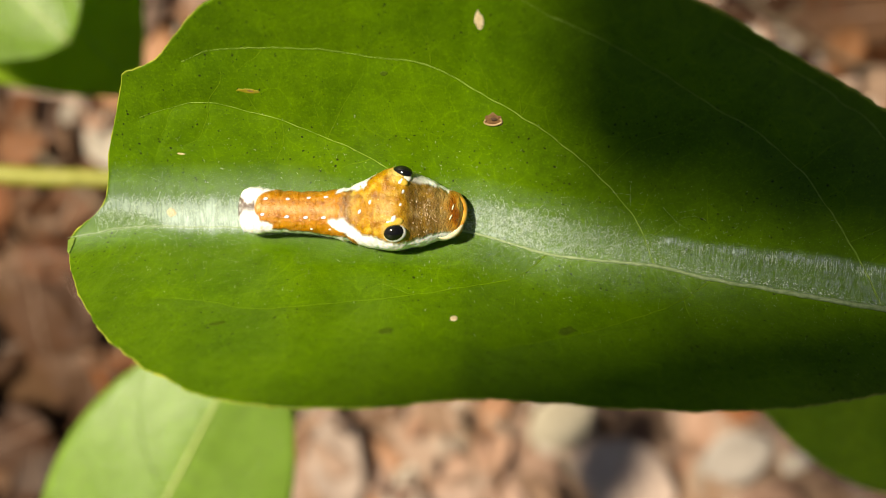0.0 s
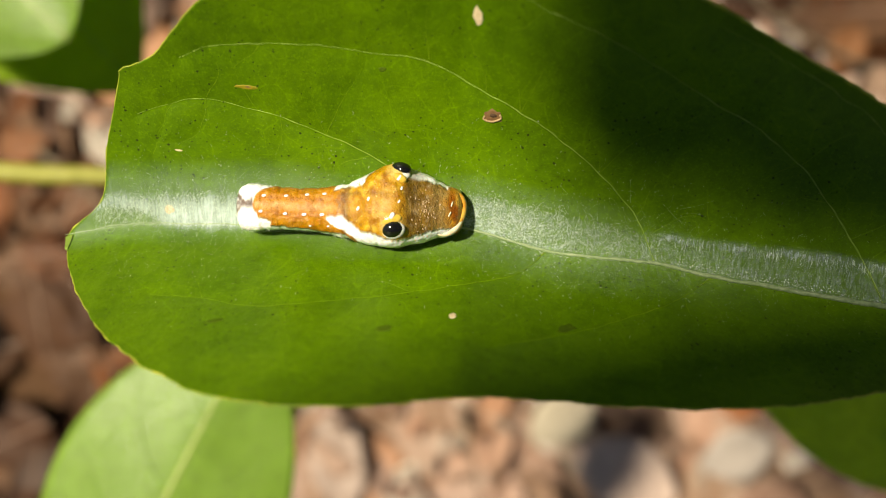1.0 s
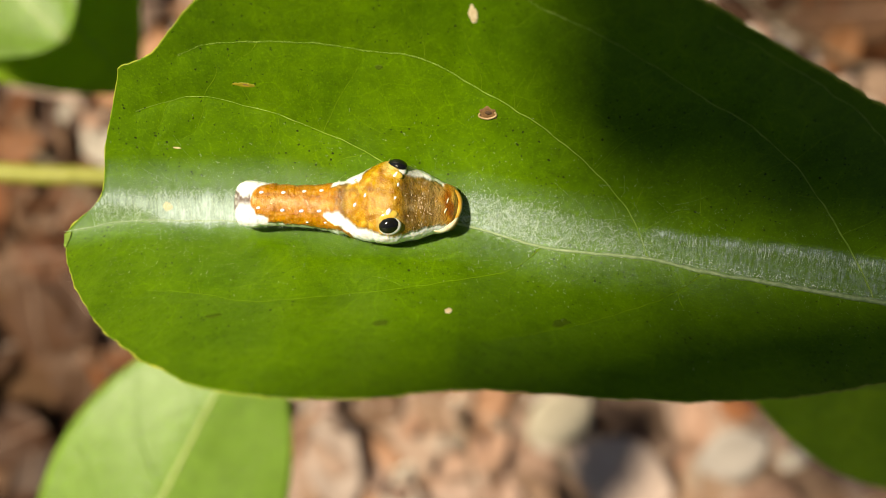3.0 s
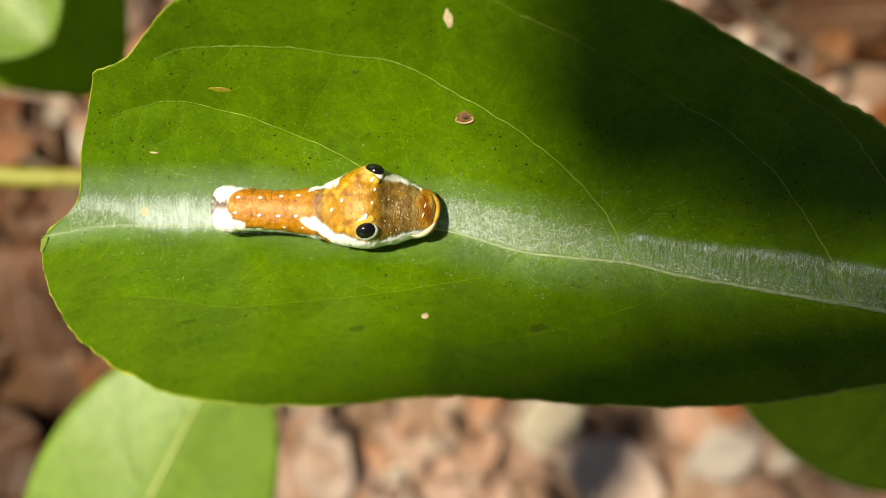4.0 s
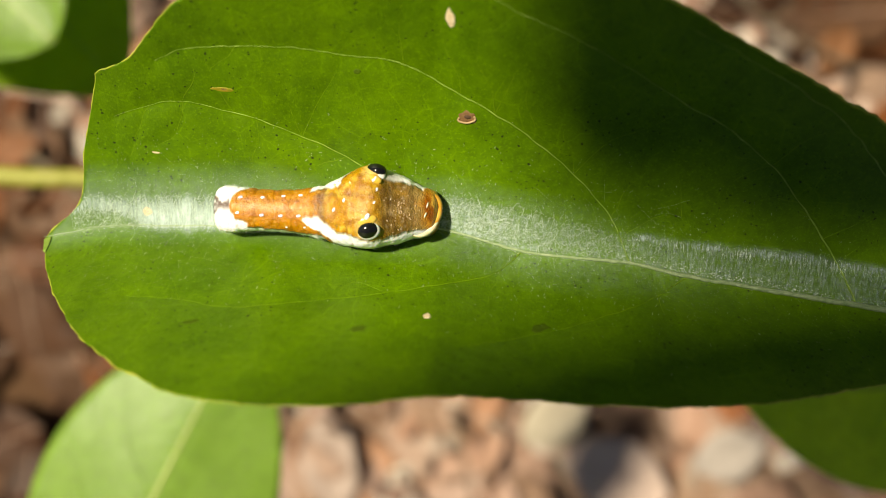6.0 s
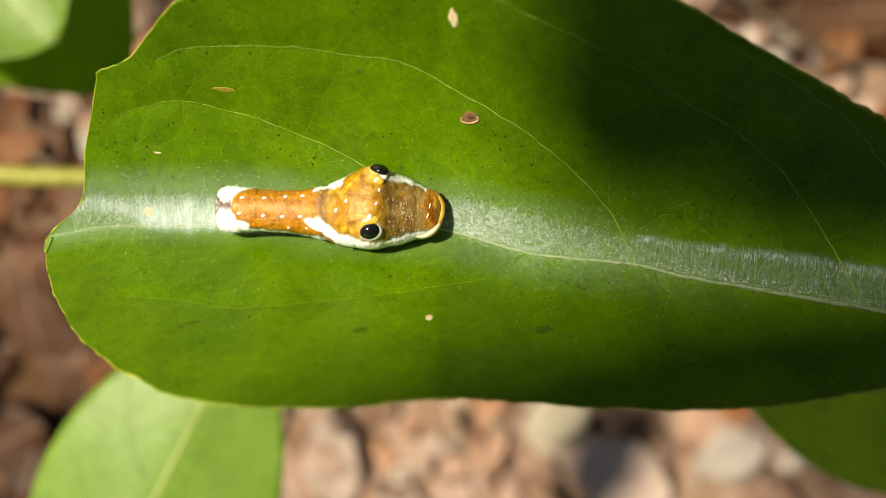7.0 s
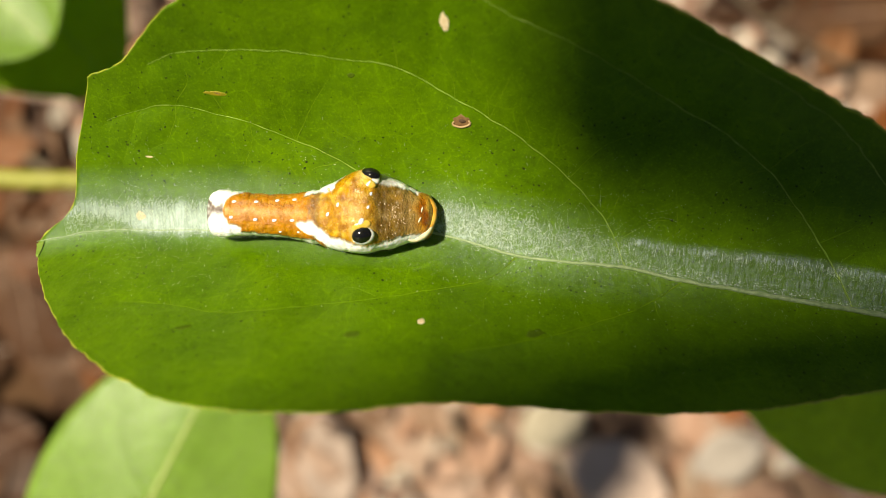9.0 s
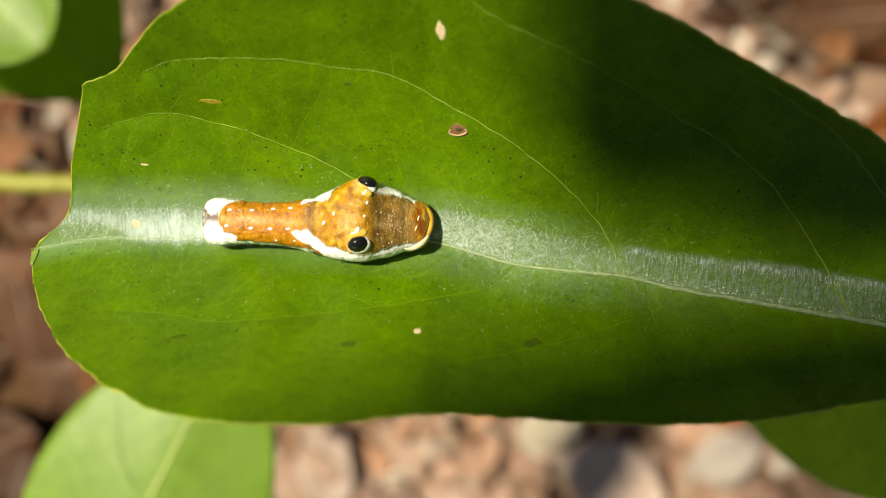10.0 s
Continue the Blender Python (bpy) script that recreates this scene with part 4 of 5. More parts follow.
    # long single threads drawn across the leaf round the caterpillar
    for _ in range(70):
        x, y = rng.uniform(-4.4, 2.6), rng.gauss(0.4, 0.35)
        if -3.2 < x < 0.0 and 0.05 < y < 1.0:
            continue
        a0, ln, bow = rng.gauss(-0.6, 0.7), rng.uniform(0.12, 0.5), rng.gauss(0, 0.03)
        strand([on_leaf(x + ln * f * math.cos(a0), y + ln * f * math.sin(a0) + bow * math.sin(math.pi * f), 0.00008) for f in (0, 0.2, 0.4, 0.6, 0.8, 1)], rng.uniform(0.0000015, 0.0000040))
    # stout threads across the fold further on, and bright flecks of dried silk
    for _ in range(90):
        x = rng.triangular(2.2, 6.9, 4.2)
        if rng.random() > 0.5 + 1.0 * noise.noise(Vector((x * 2.3, 0, 6))):
            continue
        a = spread(x) - 0.03 + rng.gauss(0, 0.025)
        h = rng.uniform(0.06, 0.15)
        strand([on_leaf(x + 0.012 * g + rng.gauss(0, 0.004), a - h * g, 0.00013) for g in (0, 0.33, 0.66, 1)], rng.uniform(0.000010, 0.000024))
    for _ in range(150):
        x = rng.triangular(2.0, 6.2, 3.4)
        y = mid_y(x) + 0.04 + abs(rng.gauss(0, 0.045))
        strand([on_leaf(x + 0.007 * g, y + rng.uniform(0.0, 0.006) * g, 0.00008) for g in (0, 0.5, 1)], rng.uniform(0.00003, 0.00010))
    for _ in range(480):
        x = rng.triangular(-4.8, 3.5, rng.choice((-3.5, 0.2)))
        y = mid_y(x) + rng.gauss(0.1, 0.45)
        a0, ln = rng.gauss(0.4, 0.9), rng.uniform(0.006, 0.035)
        if x < -4.6 and y < 0.35:
            continue
        strand([on_leaf(x + ln * f * math.cos(a0 + f), y + ln * f * math.sin(a0 + f), 0.00005) for f in (0, 0.5, 1)], rng.uniform(0.000006, 0.000022))
    # tiny bright specks strewn over the trough: dried silk, also the blade's sparkling glints
    for _ in range(620):
        x = rng.triangular(-4.8, 4.5, rng.choice((-3.5, 0.3)))
        y = mid_y(x) + rng.gauss(0.15, 0.55)
        if x < -4.6 and y < 0.35:
            continue
        a0, ln = rng.uniform(0, math.tau), rng.uniform(0.003, 0.012)
        strand([on_leaf(x + ln * f * math.cos(a0), y + ln * f * math.sin(a0), 0.00004) for f in (0, 0.5, 1)], rng.uniform(0.000010, 0.000030))
    # loops and curls in front of the caterpillar and beside it
    for _ in range(1300):
        x = rng.choice((rng.uniform(-0.1, 2.4), rng.uniform(-0.1, 1.2), rng.uniform(-0.1, 0.8), rng.uniform(-5.0, -2.9)))
        y = mid_y(x) + (spread(x) - mid_y(x)) * rng.betavariate(1.6, 1.6) * 0.95
        r, a0, sweep, el = rng.uniform(0.02, 0.07), rng.uniform(0, math.tau), rng.uniform(0.8, 2.8), rng.uniform(0.6, 1.3)
        strand([on_leaf(x + r * math.cos(a0 + sweep * k / 9), y + el * r * math.sin(a0 + sweep * k / 9), 0.00012) for k in range(10)], rng.uniform(0.000003, 0.000006))
    # hair-thin threads round the tail, laid to imitate the blade's milky sheen
    for _ in range(1300):
        x = rng.uniform(-5.0, -2.5)
        y = 0.45 + rng.gauss(0, 0.42)
        if x < -4.75 and (y > 0.95 or y < 0.2):
            continue
        a0, ln = rng.uniform(0, math.tau), rng.uniform(0.02, 0.06)
        strand([on_leaf(x + ln * f * math.cos(a0 + f), y + ln * f * math.sin(a0 + f), 0.00004) for f in (0, 0.5, 1)], 0.000002)
    for _ in range(1300):
        x = rng.uniform(-0.2, 5.0)
        y = mid_y(x) + rng.gauss(0.15, 0.4)
        a0, ln = rng.uniform(0, math.tau), rng.uniform(0.02, 0.06)
        strand([on_leaf(x + ln * f * math.cos(a0 + f), y + ln * f * math.sin(a0 + f), 0.00004) for f in (0, 0.5, 1)], 0.000002)
    # a thin haze of loose threads over the whole trough
    for _ in range(1200):
        x = rng.triangular(-5.0, 4.5, 0.8)
        y = mid_y(x) + rng.gauss(0.25, 0.38)
        a0, ln = rng.uniform(0, math.tau), rng.uniform(0.006, 0.035)
        if x < -4.9 and y < 0.2:
            continue
        strand([on_leaf(x + ln * f * math.cos(a0 + f), y + ln * f * math.sin(a0 + f), 0.00004) for f in (0, 0.5, 1)], rng.choice((0.000002, 0.000003, 0.000004, 0.000010)))
    me = bpy.data.meshes.new("silk_mat")
    me.from_pydata(verts, [], faces)
    me.materials.append(SILK)
    me.shade_smooth()
    ob = new("silk_mat", me)
    tagged(ob, "fine white silk threads spun over the leaf's fold", "silk", kind="stuff")


silk_mat()


def silk_film():
    """The closely laid bottom threads and the blade's painted sheen: one thin sheet, thinning out to its borders."""
    def ease(v):
        v = max(0.0, min(1.0, v))
        return v * v * (3 - 2 * v)

    top_x = [-5.2, -2.6, 0.0, 0.85, 1.58, 2.24, 3.03, 4.44, 5.62, 7.0]
    top_y = [0.72, 0.72, 0.75, 0.56, 0.41, 0.26, 0.12, -0.03, -0.24, -0.6]
    NX, NY = 620, 44
    bm = bmesh.new()
    rows, cover = [], []
    for i in range(NX):
        x = -5.4 + 12.4 * i / (NX - 1)
        mid, top = mid_y(x), float(np.interp(x, top_x, top_y))
        lo, hi = mid - 0.55, top + 0.30 + 0.20 * ease((-1.5 - x) / 1.0)
        rows.append([])
        for j in range(NY):
            y = lo + (hi - lo) * j / (NY - 1)
            ragged = 0.05 * noise.noise(Vector((x * 5, 0, 3))) + 0.03 * noise.noise(Vector((x * 22, 0, 1)))
            behind = ease((-1.5 - x) / 1.0)
            pad = ease((y - mid + 0.16 + ragged - 0.30 * ease((-3.8 - x) / 1.1)) / 0.26) * ease((top + 0.14 + ragged - y) / 0.38)
            # wide faint cover: the blade's sheen painted as thin silk
            pad_sheen = 0.17 * ease((hi - y) / 0.5) * ease((y - mid + 0.32) / 0.4)
            seam = math.exp(-((y - top + 0.05) / 0.05) ** 2) * ease((x - 2.1) / 0.8) * ease((6.6 - x) / 0.8)
            body = ease((y - mid + 0.04) / 0.10) * ease((top + 0.06 + ragged - y) / 0.26) * (0.66 - 0.30 * ease((x - 0.1) / 1.4))
            body += 0.75 * seam * max(0.15, 0.75 + 0.9 * noise.noise(Vector((x * 2.6, 0, 6))))
            haze = 0.17 * ease((y - lo) / 0.5) * (ease((mid + 0.1 - y) / 0.1) if y > mid else 1.0) * ease((4.5 - x) / 3.0)
            haze += 0.12 * ease((hi - y) / 0.3) * (y > mid) * ease((3.0 - x) / 2.0)
            body, haze = body + (pad - body) * behind, haze + (pad_sheen - haze) * behind
            rows[-1].append(bm.verts.new(on_leaf(x, y, 0.00003)))
            end = ease((x - tip_edge(y) - 0.01) / 0.06) * ease((6.95 - x) / 0.8) * min(1.0, min(j, NY - 1 - j) / 3)
            streak = 0.18 * ease((-1.5 - x) / 1.0) + 0.12 + 0.68 * ease((x - 1.6) / 0.8)
            cover += [max(0.0, min(1.0, max(body, haze))) * end, streak, 0.75 * behind, 1.0]
    for a, b in zip(rows, rows[1:]):
        for j in range(NY - 1):
            bm.faces.new((a[j], b[j], b[j + 1], a[j + 1]))
    me = finish(bm, "silk_film", SILK_FILM)
    me.color_attributes.new("cover", "FLOAT_COLOR", "POINT").data.foreach_set("color", cover)
    tagged(new("silk_film", me), "gauzy white silk film along the leaf's fold, with leaf sheen painted in", "silk", kind="stuff")


silk_film()


# ---- other leaves and stems of the shrub ----
def simple_leaf(tip, along, length, half, material, label, power=0.85, fold=0.25, droop=0.12, tilt=0.0, group="leaves of the shrub", round_tip=1.0, stalk=None, name="leaf", rib=RIB):
    """A whole leaf: blade, midrib and side veins, tip and direction in cm; stalk: further points of its stalk."""
    root_at = Vector(tip) * CM
    root = thing(name, root_at, label, "leaf", group)
    d = Vector((along[0], along[1], 0)).normalized()
    n = Vector((-d.y, d.x, 0))
    seed = tip[0] * 3.1 + tip[1]

    def at(t, v, lift=0.0):
        w = half * math.sin(math.pi * t ** power) ** round_tip if 0 < t < 1 else 0.0
        w = max(w, 0.02)
        z = fold * w * (math.sqrt(v * v + 0.01) - 0.1) - droop * length * (t - 0.4) ** 2 + tilt * v * w
        z += 0.06 * noise.noise(Vector((t * 5 + seed, v * 2, seed)))
        p = Vector((0, 0, z)) + d * (t * length) + n * (v * w)
        return p * CM + Vector((0, 0, lift))

    bm = bmesh.new()
    nt, nv = 60, 26
    top = [[bm.verts.new(at(i / nt, 2 * j / nv - 1)) for j in range(nv + 1)] for i in range(nt + 1)]
    low = [[bm.verts.new(at(i / nt, 2 * j / nv - 1, -0.00025)) for j in range(nv + 1)] for i in range(nt + 1)]
    for i in range(nt):
        for j in range(nv):
            bm.faces.new((top[i][j], top[i + 1][j], top[i + 1][j + 1], top[i][j + 1]))
            bm.faces.new((low[i][j], low[i][j + 1], low[i + 1][j + 1], low[i + 1][j]))
        for j in (0, nv):
            bm.faces.new((top[i][j], top[i + 1][j], low[i + 1][j], low[i][j]))
    for i in (0, nt):
        for j in range(nv):
            bm.faces.new((top[i][j], top[i][j + 1], low[i][j + 1], low[i][j]))
    part("blade", bm, material, root)
    line = [at(i / 50, 0, 0.0001) for i in range(51)]
    part("midrib", tube(bmesh.new(), line, [0.0002 + 0.0005 * i / 50 for i in range(51)], 8), rib, root)
    for k in range(5):
        for side in (-1, 1):
            t0 = 0.92 - 0.17 * k
            line = [at(t0 - 0.20 * f ** 1.3, side * f * 0.9, 0.00003) for f in (i / 14 for i in range(15))]
            part("vein", tube(bmesh.new(), line, [0.00022 * (1 - 0.7 * i / 14) for i in range(15)], 6), material, root)
    end = at(1.0, 0)
    if stalk:
        pts = spline([end] + [Vector(p) * CM - root_at for p in stalk], 24)
        part("stalk", tube(bmesh.new(), pts, [0.0007 + 0.0006 * i / 23 for i in range(24)], 8), STEM, root)
    return root


simple_leaf((-4.91, -1.52, TOP - 20.8), (-0.449, -0.893), 12.3, 2.96, LEAF_LOW, "pale green sunlit leaf below the caterpillar's leaf", fold=-0.13, rib=RIB_LOW, stalk=((-11.2, -14.6, 32.0), (-12.5, -21, 18.0), (-13, -24, 0.0)))
simple_leaf((-10.0, 5.25, TOP - 21.5), (-0.73, 0.68), 11.0, 3.3, LEAF_LOW, "pale green sunlit leaf with a rounded tip", round_tip=0.70, rib=RIB_LOW, stalk=((-20.0, 14.5, 32.0), (-33, 22, 0.0)))
simple_leaf((-9.7, 4.66, TOP - 25.5), (-0.66, 0.75), 13.3, 3.8, LEAF_DEEP, "dark green leaf in the shade of another", stalk=((-20.0, 16.5, 27.0), (-33.4, 21.6, 0.0)), rib=VEIN)
simple_leaf((6.8, -3.22, TOP - 20.0), (1.0, 0.0), 8.9, 2.33, LEAF_MID, "dark green leaf under the caterpillar's leaf", power=0.75, stalk=((17.0, -3.0, 34.0), (16.5, -2.6, 24.0)), rib=VEIN)


def stem_thing(name, label, category, pts, r0, r1, material):
    base = Vector(pts[0]) * CM
    root = thing(name, base, label, category)
    line = [p - base for p in spline([Vector(p) * CM for p in pts], 60)]
    radii = [r0 + (r1 - r0) * i / 59 for i in range(60)]
    part("stem", tube(bmesh.new(), line, radii, 12), material, root)
    for k in () if material is STEM else (14, 30, 44):
        part("bud", ellipsoid(bmesh.new(), line[k] + Vector((0, radii[k], 0)), ((1, 0, 0), (0, 1, 0), (0, 0, 1)), (radii[k] * 0.9, radii[k] * 0.6, radii[k] * 0.6), 10, 8), material, root)
    return root


stem_thing("shrub_stem", "slender brown shrub stem rising from the litter", "stem", ((19.0, -2.6, -0.5), (17.0, -2.5, 20.0), (14.0, -2.2, 34.0), (11.8, -2.1, 41.8)), 0.0032, 0.0018, BARK)
stem_thing("twig", "yellowish green young twig behind the leaf tip", "twig", ((-48.0, 6.0, -0.5), (-36.0, 4.2, 20.0), (-22.0, 2.8, 29.6), (-13.0, 2.15, 30.8), (-10.75, 2.08, 30.9), (-7.5, 1.9, 30.6), (-3.0, 1.5, 29.4)), 0.0034, 0.0023, STEM)


# ---- an unseen sapling beside the shrub, added so its leaves shade the leaf's stalk half ----
def shade_sapling():
    target = Vector((0.0, 0.0, 0.455))
    lift = SUN / SUN.z * 0.20
    hub = target + lift
    foot = Vector((1.15, -0.55, -0.02))
    root = thing("shade_sapling", foot, "unseen young tree added to cast shade over the shrub", "tree")
    trunk = spline([foot, foot + Vector((-0.03, 0.02, 1.0)), foot + Vector((0.02, 0.0, 2.2)), foot + Vector((0.0, 0.05, 3.4))], 40)
    part("trunk", tube(bmesh.new(), trunk, [0.026 - 0.016 * i / 39 for i in range(40)], 14), BARK, root, root=foot)
    limb = spline([trunk[16], hub + Vector((0.6, -0.25, 0.16)), hub + Vector((0.25, -0.02, 0.05)), hub + Vector((0.10, 0.0, 0.01))], 50)
    part("limb", tube(bmesh.new(), limb, [0.009 - 0.0072 * i / 49 for i in range(50)], 10), BARK, root, root=foot)
    # leaves hang along the limb's end: where their shade lies (cm), how much higher they hang (m)
    # the last two leaves are there only to block skylight on the right
    for dx, dy, up, ang, length, half in ((1.38, -0.57, 0.18, 3.76, 14.85, 1.0), (2.58, 1.27, -0.06, 13.9, 18.54, 1.61), (1.11, 1.11, -0.04, 31.89, 10.24, 1.43), (-2.07, -5.6, 0.0, 16.15, 15.57, 3.6), (5.02, 2.57, 0.77, -50.63, 17.24, 1.6), (1.65, -4.36, 0.17, 25.63, 10.1, 2.49), (4.84, -4.45, 0.8, 3.21, 18.32, 2.42), (8.8, 5.55, 1.36, 19.62, 15.8, 1.4),
                                          (-7.2, 27.6, 0.3, 0.0, 13.0, 2.3),
                                          (8.0, 4.0, 0.04, 25.0, 15.0, 3.0), (6.5, 7.5, 0.1, 40.0, 14.0, 2.6)):
        tip = hub + Vector((dx, dy, 0)) * CM + SUN / SUN.z * up
        d = Vector((math.cos(radians(ang)), math.sin(radians(ang)), 0.0))
        side = Vector((-d.y, d.x, 0))
        bm = bmesh.new()
        rows = []
        for i in range(31):
            t = i / 30
            w = half * math.sin(math.pi * t ** 0.7) ** 0.6 if 0 < t < 1 else 0.03
            rows.append([[bm.verts.new(tip + (d * (t * length) + side * (w * v)) * CM + Vector((0, 0, 0.002 * v * v - k))) for v in (-1, -0.5, 0, 0.5, 1)] for k in (0, 0.0003)])
        for a, b in zip(rows, rows[1:]):
            for k in (0, 1):
                for j in range(4):
                    bm.faces.new((a[k][j], b[k][j], b[k][j + 1], a[k][j + 1]))
            for j in (0, 4):
                bm.faces.new((a[0][j], b[0][j], b[1][j], a[1][j]))
        part("leaf", bm, LEAF_SHADE, root, root=foot)
        base = tip + d * (length * CM)
        at = trunk[min(39, int(39 * max(0.2, base.z - 0.1) / 3.4))]
        spray = spline([base, base + Vector((0.25, -0.06, -0.01)), (base + at) / 2 + Vector((0.1, 0, 0.06)), at], 30)
        part("spray", tube(bmesh.new(), spray, [0.001 + 0.004 * i / 29 for i in range(30)], 8), BARK, root, root=foot)


    # thin upper branches with a loose crown
    rng = random.Random(41)
    bm, twigs = bmesh.new(), bmesh.new()
    for b in range(16):
        start = trunk[20 + b]
        ang = b * 2.4
        reach = 0.55 - 0.022 * b
        d = Vector((math.cos(ang) * 0.9 + 0.15, math.sin(ang), 0.45)).normalized()
        path = spline([start, start + d * reach * 0.5 + Vector((0, 0, 0.02)), start + d * reach], 12)
        tube(twigs, path, [0.005 - 0.0004 * i for i in range(12)], 6)
        for _ in range(26):
            at = path[rng.randrange(4, 12)] + Vector((rng.gauss(0, 0.05), rng.gauss(0, 0.05), rng.gauss(0, 0.04)))
            m = pose(*at, rng.gauss(0, 25), rng.gauss(0, 25), rng.uniform(0, 360))
            ln, hw = rng.uniform(0.08, 0.14), rng.uniform(0.018, 0.03)
            rows = [[bm.verts.new(m @ Vector((ln * t, v * hw * w, 0.3 * hw * w * abs(v) - 0.02 * t * t))) for v in (-1, 0, 1)] for t, w in ((0, 0.05), (0.25, 0.8), (0.5, 1), (0.78, 0.65), (1, 0.04))]
            for p, q in zip(rows, rows[1:]):
                for j in (0, 1):
                    bm.faces.new((p[j], q[j], q[j + 1], p[j + 1]))
    part("branches", twigs, BARK, root, root=foot)
    part("crown", bm, LEAF_SHADE, root, root=foot)


shade_sapling()


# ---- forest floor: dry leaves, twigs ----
def shaded_ground(x, y):
    """Whether the litter lies in one of the two patches near the shrub's foot painted as shaded (m)."""
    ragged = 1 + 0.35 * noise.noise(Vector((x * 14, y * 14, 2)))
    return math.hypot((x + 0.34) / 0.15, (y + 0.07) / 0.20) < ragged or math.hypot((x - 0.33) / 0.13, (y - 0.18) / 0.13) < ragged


def fallen_leaves():
    rng = random.Random(21)
    meshes, ribs = [], []
    for k in range(9):
        length, half = rng.uniform(5.5, 10.0), rng.uniform(2.0, 3.6)
        curl, cup, twist = rng.uniform(-0.03, 0.04), rng.uniform(-0.16, 0.16), rng.uniform(-0.12, 0.12)
        bm = bmesh.new()
        nt, nv = 12, 6
        skins = []
        for drop in (0.0, 0.03):
            rows = []
            for i in range(nt + 1):
                t = i / nt
                w = half * math.sin(math.pi * min(max(t, 0.02), 0.98) ** 0.8) ** 0.8 * (1 + 0.12 * math.sin(9 * t + k))
                row = []
                for j in range(nv + 1):
                    v = 2 * j / nv - 1
                    z = cup * w * v * v + curl * (t - 0.5) ** 2 * length * 2 + twist * v * w * (t - 0.5) * 2 + 0.12 * math.sin(7 * t + 3 * v + k)
                    row.append(bm.verts.new(Vector(((t - 0.5) * length, v * w, z - drop)) * CM))
                rows.append(row)
            skins.append(rows)
            for i in range(nt):
                for j in range(nv):
                    bm.faces.new((rows[i][j], rows[i + 1][j], rows[i + 1][j + 1], rows[i][j + 1]))
        for i in range(nt):
            for j in (0, nv):
                bm.faces.new((skins[0][i][j], skins[0][i + 1][j], skins[1][i + 1][j], skins[1][i][j]))
        meshes.append(finish(bm, "fallen_leaf", LITTER))
        line = [Vector(((t - 0.5) * length * 1.12, 0, curl * (t - 0.5) ** 2 * length * 2 + 0.12 * math.sin(7 * t + k) + 0.02)) * CM for t in (i / 12 for i in range(13))]
        ribs.append(finish(tube(bmesh.new(), line, [0.0009 - 0.00005 * i for i in range(13)], 5), "midrib", LITTER))
    shaded_meshes = [me.copy() for me in meshes]
    for me in shaded_meshes:
        me.materials[0] = LITTER_SHADED
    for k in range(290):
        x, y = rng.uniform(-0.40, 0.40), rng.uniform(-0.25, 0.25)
        shaded = shaded_ground(x, y)
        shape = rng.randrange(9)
        ob = new("fallen_leaf", (shaded_meshes if shaded else meshes)[shape])
        new("midrib", ribs[shape]).parent = ob
        m = pose(x, y, rng.uniform(-0.002, 0.012), rng.gauss(0, 5), rng.gauss(0, 5), rng.uniform(0, 360))
        ob.matrix_basis = m @ Matrix.Diagonal((*([rng.uniform(0.6, 1.15)] * 3), 1))
        tagged(ob, "fallen leaf toned dark brown for shade, lying in the litter" if shaded else "dry curled fallen leaf lying in the litter", "fallen leaf", "fallen leaves on the ground")


fallen_leaves()


def odd_fallen_leaves():
    """Single leaves in the litter that stand out by their colour."""
    # the pinkish one is toned pale to lighten the low leaf's shadow
    odd = ((17.8, -12.9, 1.7, 20, (0.40, 0.34, 0.30, 1), "pale grey weathered fallen leaf"), (6.8, -10.7, 1.7, 35, (0.46, 0.39, 0.29, 1), "cream-coloured dry fallen leaf"), (10.8, -14.2, 2.4, -25, (0.60, 0.44, 0.37, 1), "pinkish beige dry fallen leaf, lightened to offset shade,"),
           (18.0, -9.9, 0.9, -10, (0.36, 0.13, 0.05, 1), "orange fallen leaf"), (-27.2, 6.2, 1.1, 15, (0.22, 0.08, 0.025, 1), "orange-brown fallen leaf"), (24.5, 12.5, 1.2, 60, (0.20, 0.08, 0.028, 1), "orange-brown fallen leaf"))
    for x, y, half, turn, tone, label in odd:
        bm = bmesh.new()
        m = pose(x * CM, y * CM, 0.024, 4, -3, turn)
        skins = []
        for drop in (0.0, 0.0003):
            rows = []
            for i in range(13):
                t = i / 12
                w = half * math.sin(math.pi * min(max(t, 0.02), 0.98)) ** 0.7
                rows.append([bm.verts.new(Vector(((t - 0.5) * half * 2.8, v * w, 0.2 * w * v * v + 0.1 * math.sin(6 * t + 2 * v))) * CM - Vector((0, 0, drop))) for v in (-1, -0.6, -0.2, 0.2, 0.6, 1)])
            skins.append(rows)
            for a, b in zip(rows, rows[1:]):
                for j in range(5):
                    bm.faces.new((a[j], b[j], b[j + 1], a[j + 1]))
        for i in range(12):
            for j in (0, 5):
                bm.faces.new((skins[0][i][j], skins[0][i + 1][j], skins[1][i + 1][j], skins[1][i][j]))
        ob = new("fallen_leaf", finish(bm, "fallen_leaf", plain_material("fallen_leaf_tone", tuple(v * 0.75 for v in tone[:3]) + (1,), tone, 90, 0.7, 0.4, 0.0008)))
        ob.matrix_basis = m
        tagged(ob, label + " lying in the litter", "fallen leaf", "fallen leaves on the ground")


odd_fallen_leaves()


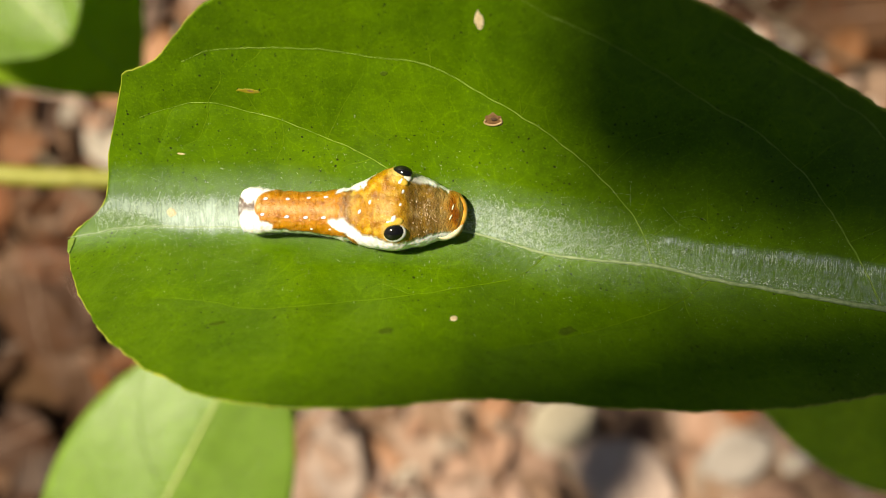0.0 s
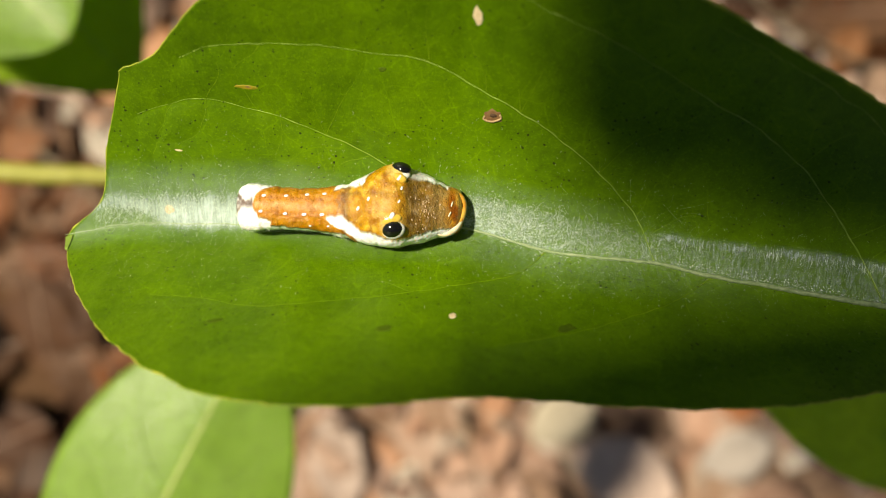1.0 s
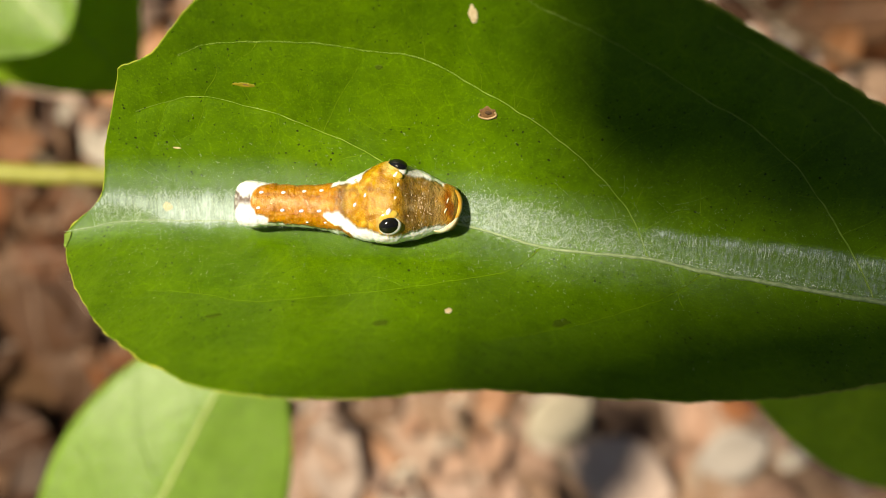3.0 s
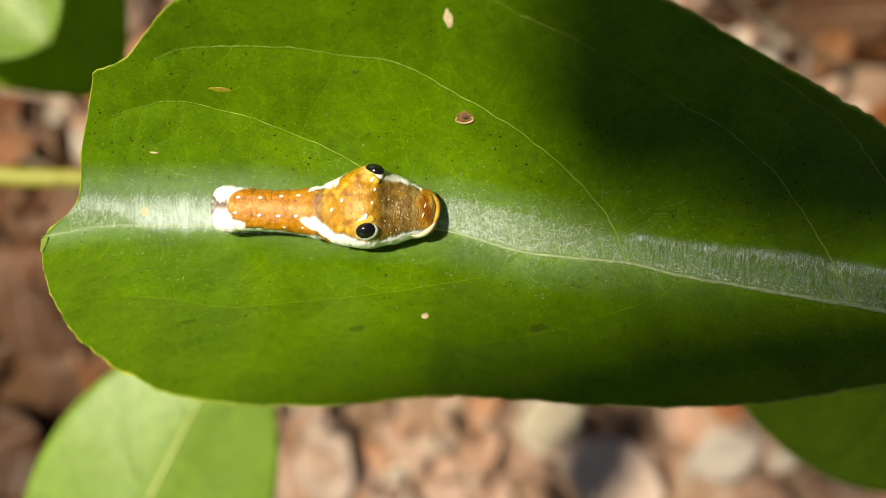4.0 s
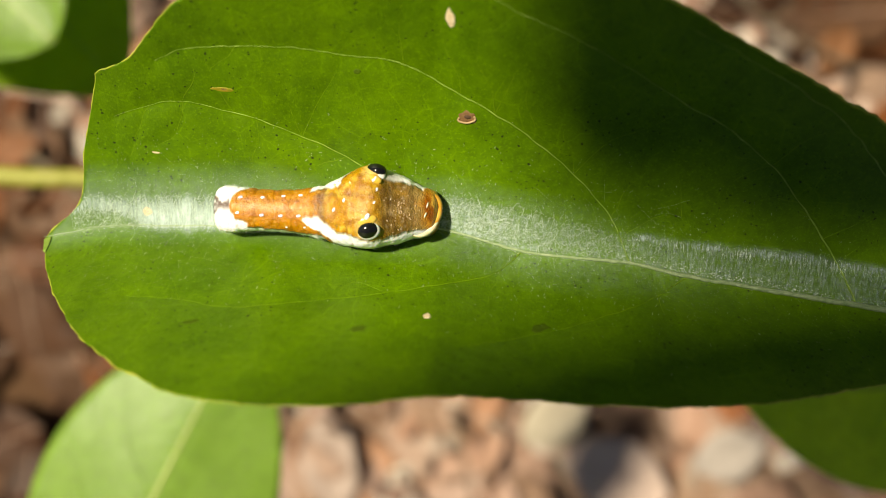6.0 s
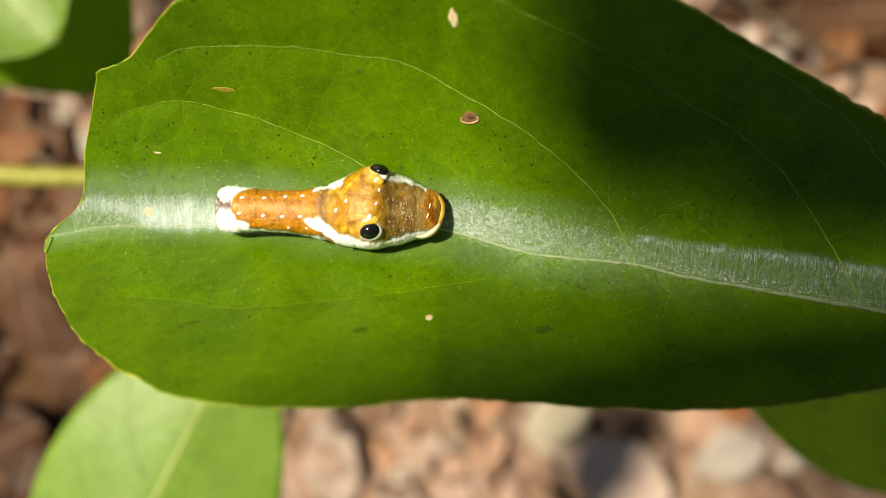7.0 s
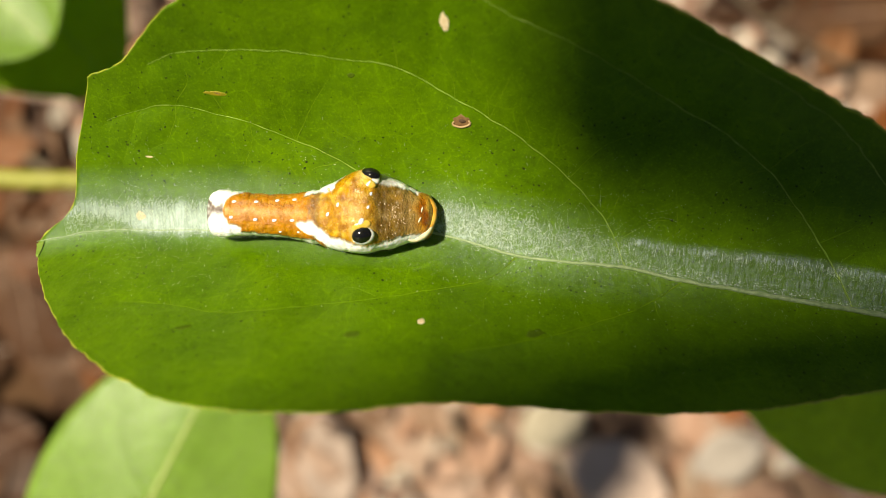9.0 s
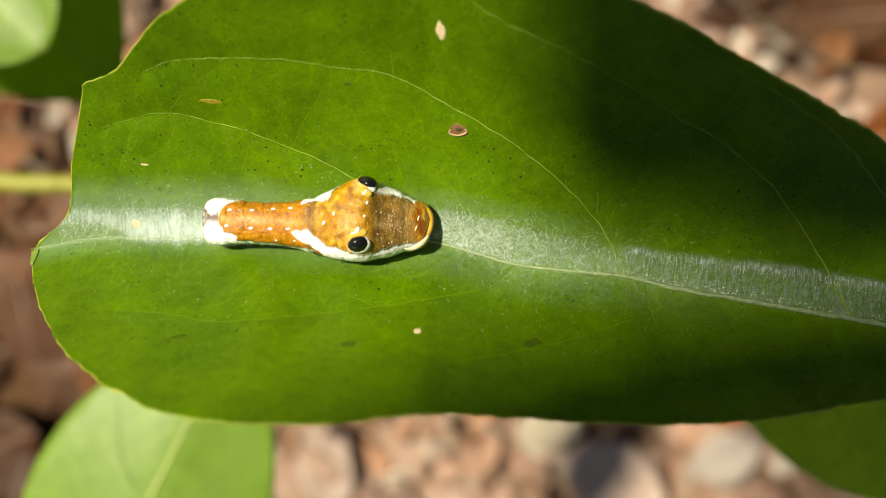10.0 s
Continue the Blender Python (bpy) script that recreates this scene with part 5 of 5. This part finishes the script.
def litter_crumbs():
    """Broken bits of leaf and bark between and on the whole leaves."""
    rng = random.Random(77)
    heaps = {False: ([], []), True: ([], [])}

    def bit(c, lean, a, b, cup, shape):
        verts, faces = heaps[shaded_ground(c.x, c.y)]
        m = pose(*c, rng.gauss(0, lean), rng.gauss(0, lean), rng.uniform(0, 360))
        k = len(verts)
        for t, w in shape:
            for v in (-1, 0, 1):
                verts.append(m @ Vector((a * t, v * b * w, cup * b * w * abs(v))))
        for i in range(len(shape) - 1):
            for j in (0, 1):
                p = k + 3 * i + j
                faces.append((p, p + 1, p + 4, p + 3))

    for _ in range(900):
        c = Vector((rng.uniform(-0.40, 0.40), rng.uniform(-0.25, 0.25), rng.uniform(0.003, 0.022)))
        bit(c, 25, rng.uniform(0.003, 0.015), rng.uniform(0.002, 0.008), rng.uniform(-0.3, 0.3), ((-1, rng.uniform(0.3, 0.9)), (0, 1.0), (1, rng.uniform(0.3, 0.9))))
    # leaf-sized pieces over the wider forest floor
    for _ in range(5200):
        r, a = 0.3 + abs(rng.gauss(0, 1.0)), rng.uniform(0, math.tau)
        c = Vector((r * math.cos(a), r * math.sin(a), rng.uniform(-0.012, 0.004)))
        if abs(c.x) < 0.40 and abs(c.y) < 0.25:
            continue
        bit(c, 12, rng.uniform(0.015, 0.042), rng.uniform(0.008, 0.022), rng.uniform(-0.3, 0.4), ((-1, 0.12), (-0.55, 0.8), (0.1, 1.0), (0.6, 0.7), (1, 0.08)))
    for shaded, (verts, faces) in heaps.items():
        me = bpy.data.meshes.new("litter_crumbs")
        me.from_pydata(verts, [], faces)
        me.materials.append(CRUMB_SHADED if shaded else CRUMB)
        tagged(new("litter_crumbs", me), "crumbs of leaf toned dark for shade" if shaded else "broken crumbs of dry brown leaf and bark", "leaf litter", kind="stuff")


litter_crumbs()


def ground_twigs():
    rng = random.Random(8)
    for pts, r in ((((0.4, -10.2, 3.0), (1.0, -12.5, 3.1), (2.0, -17.0, 3.0), (2.4, -20, 2.8)), 0.0016), (((-26, 6, 3.0), (-21, 1.5, 3.4), (-18, -6, 3.2)), 0.0026), (((16, 18, 3.2), (20, 14, 3.4), (26, 11, 3.0)), 0.0022)):
        base = Vector(pts[0]) * CM
        root = thing("fallen_twig", base, "thin dry brown twig on the leaf litter", "twig", "twigs on the ground")
        line = [p - base for p in spline([Vector(p) * CM for p in pts], 30)]
        part("shaft", tube(bmesh.new(), line, [r * (1 - 0.5 * i / 29) for i in range(30)], 8), BARK, root)
        part("side_shoot", tube(bmesh.new(), spline([line[14], line[14] + Vector((0.008, 0.004, 0.003)), line[14] + Vector((0.014, 0.012, 0.004))], 8), r * 0.5, 6), BARK, root)


ground_twigs()


def motions():
    """The caterpillar rests on its silk; the added young tree overhead sways by millimetres."""
    caterpillar_rest = pose(*CAT_AT)
    walk(bpy.data.objects["caterpillar"], [(0.0, caterpillar_rest), (10.0, caterpillar_rest)])
    foot = bpy.data.objects["shade_sapling"].location.copy()
    walk(bpy.data.objects["shade_sapling"], [(t, pose(foot.x + sway * MM, foot.y, foot.z)) for t, sway in ((0.0, -4.0), (2.5, -3.2), (5.0, -2.0), (7.5, -2.6), (10.0, -0.6))])


motions()
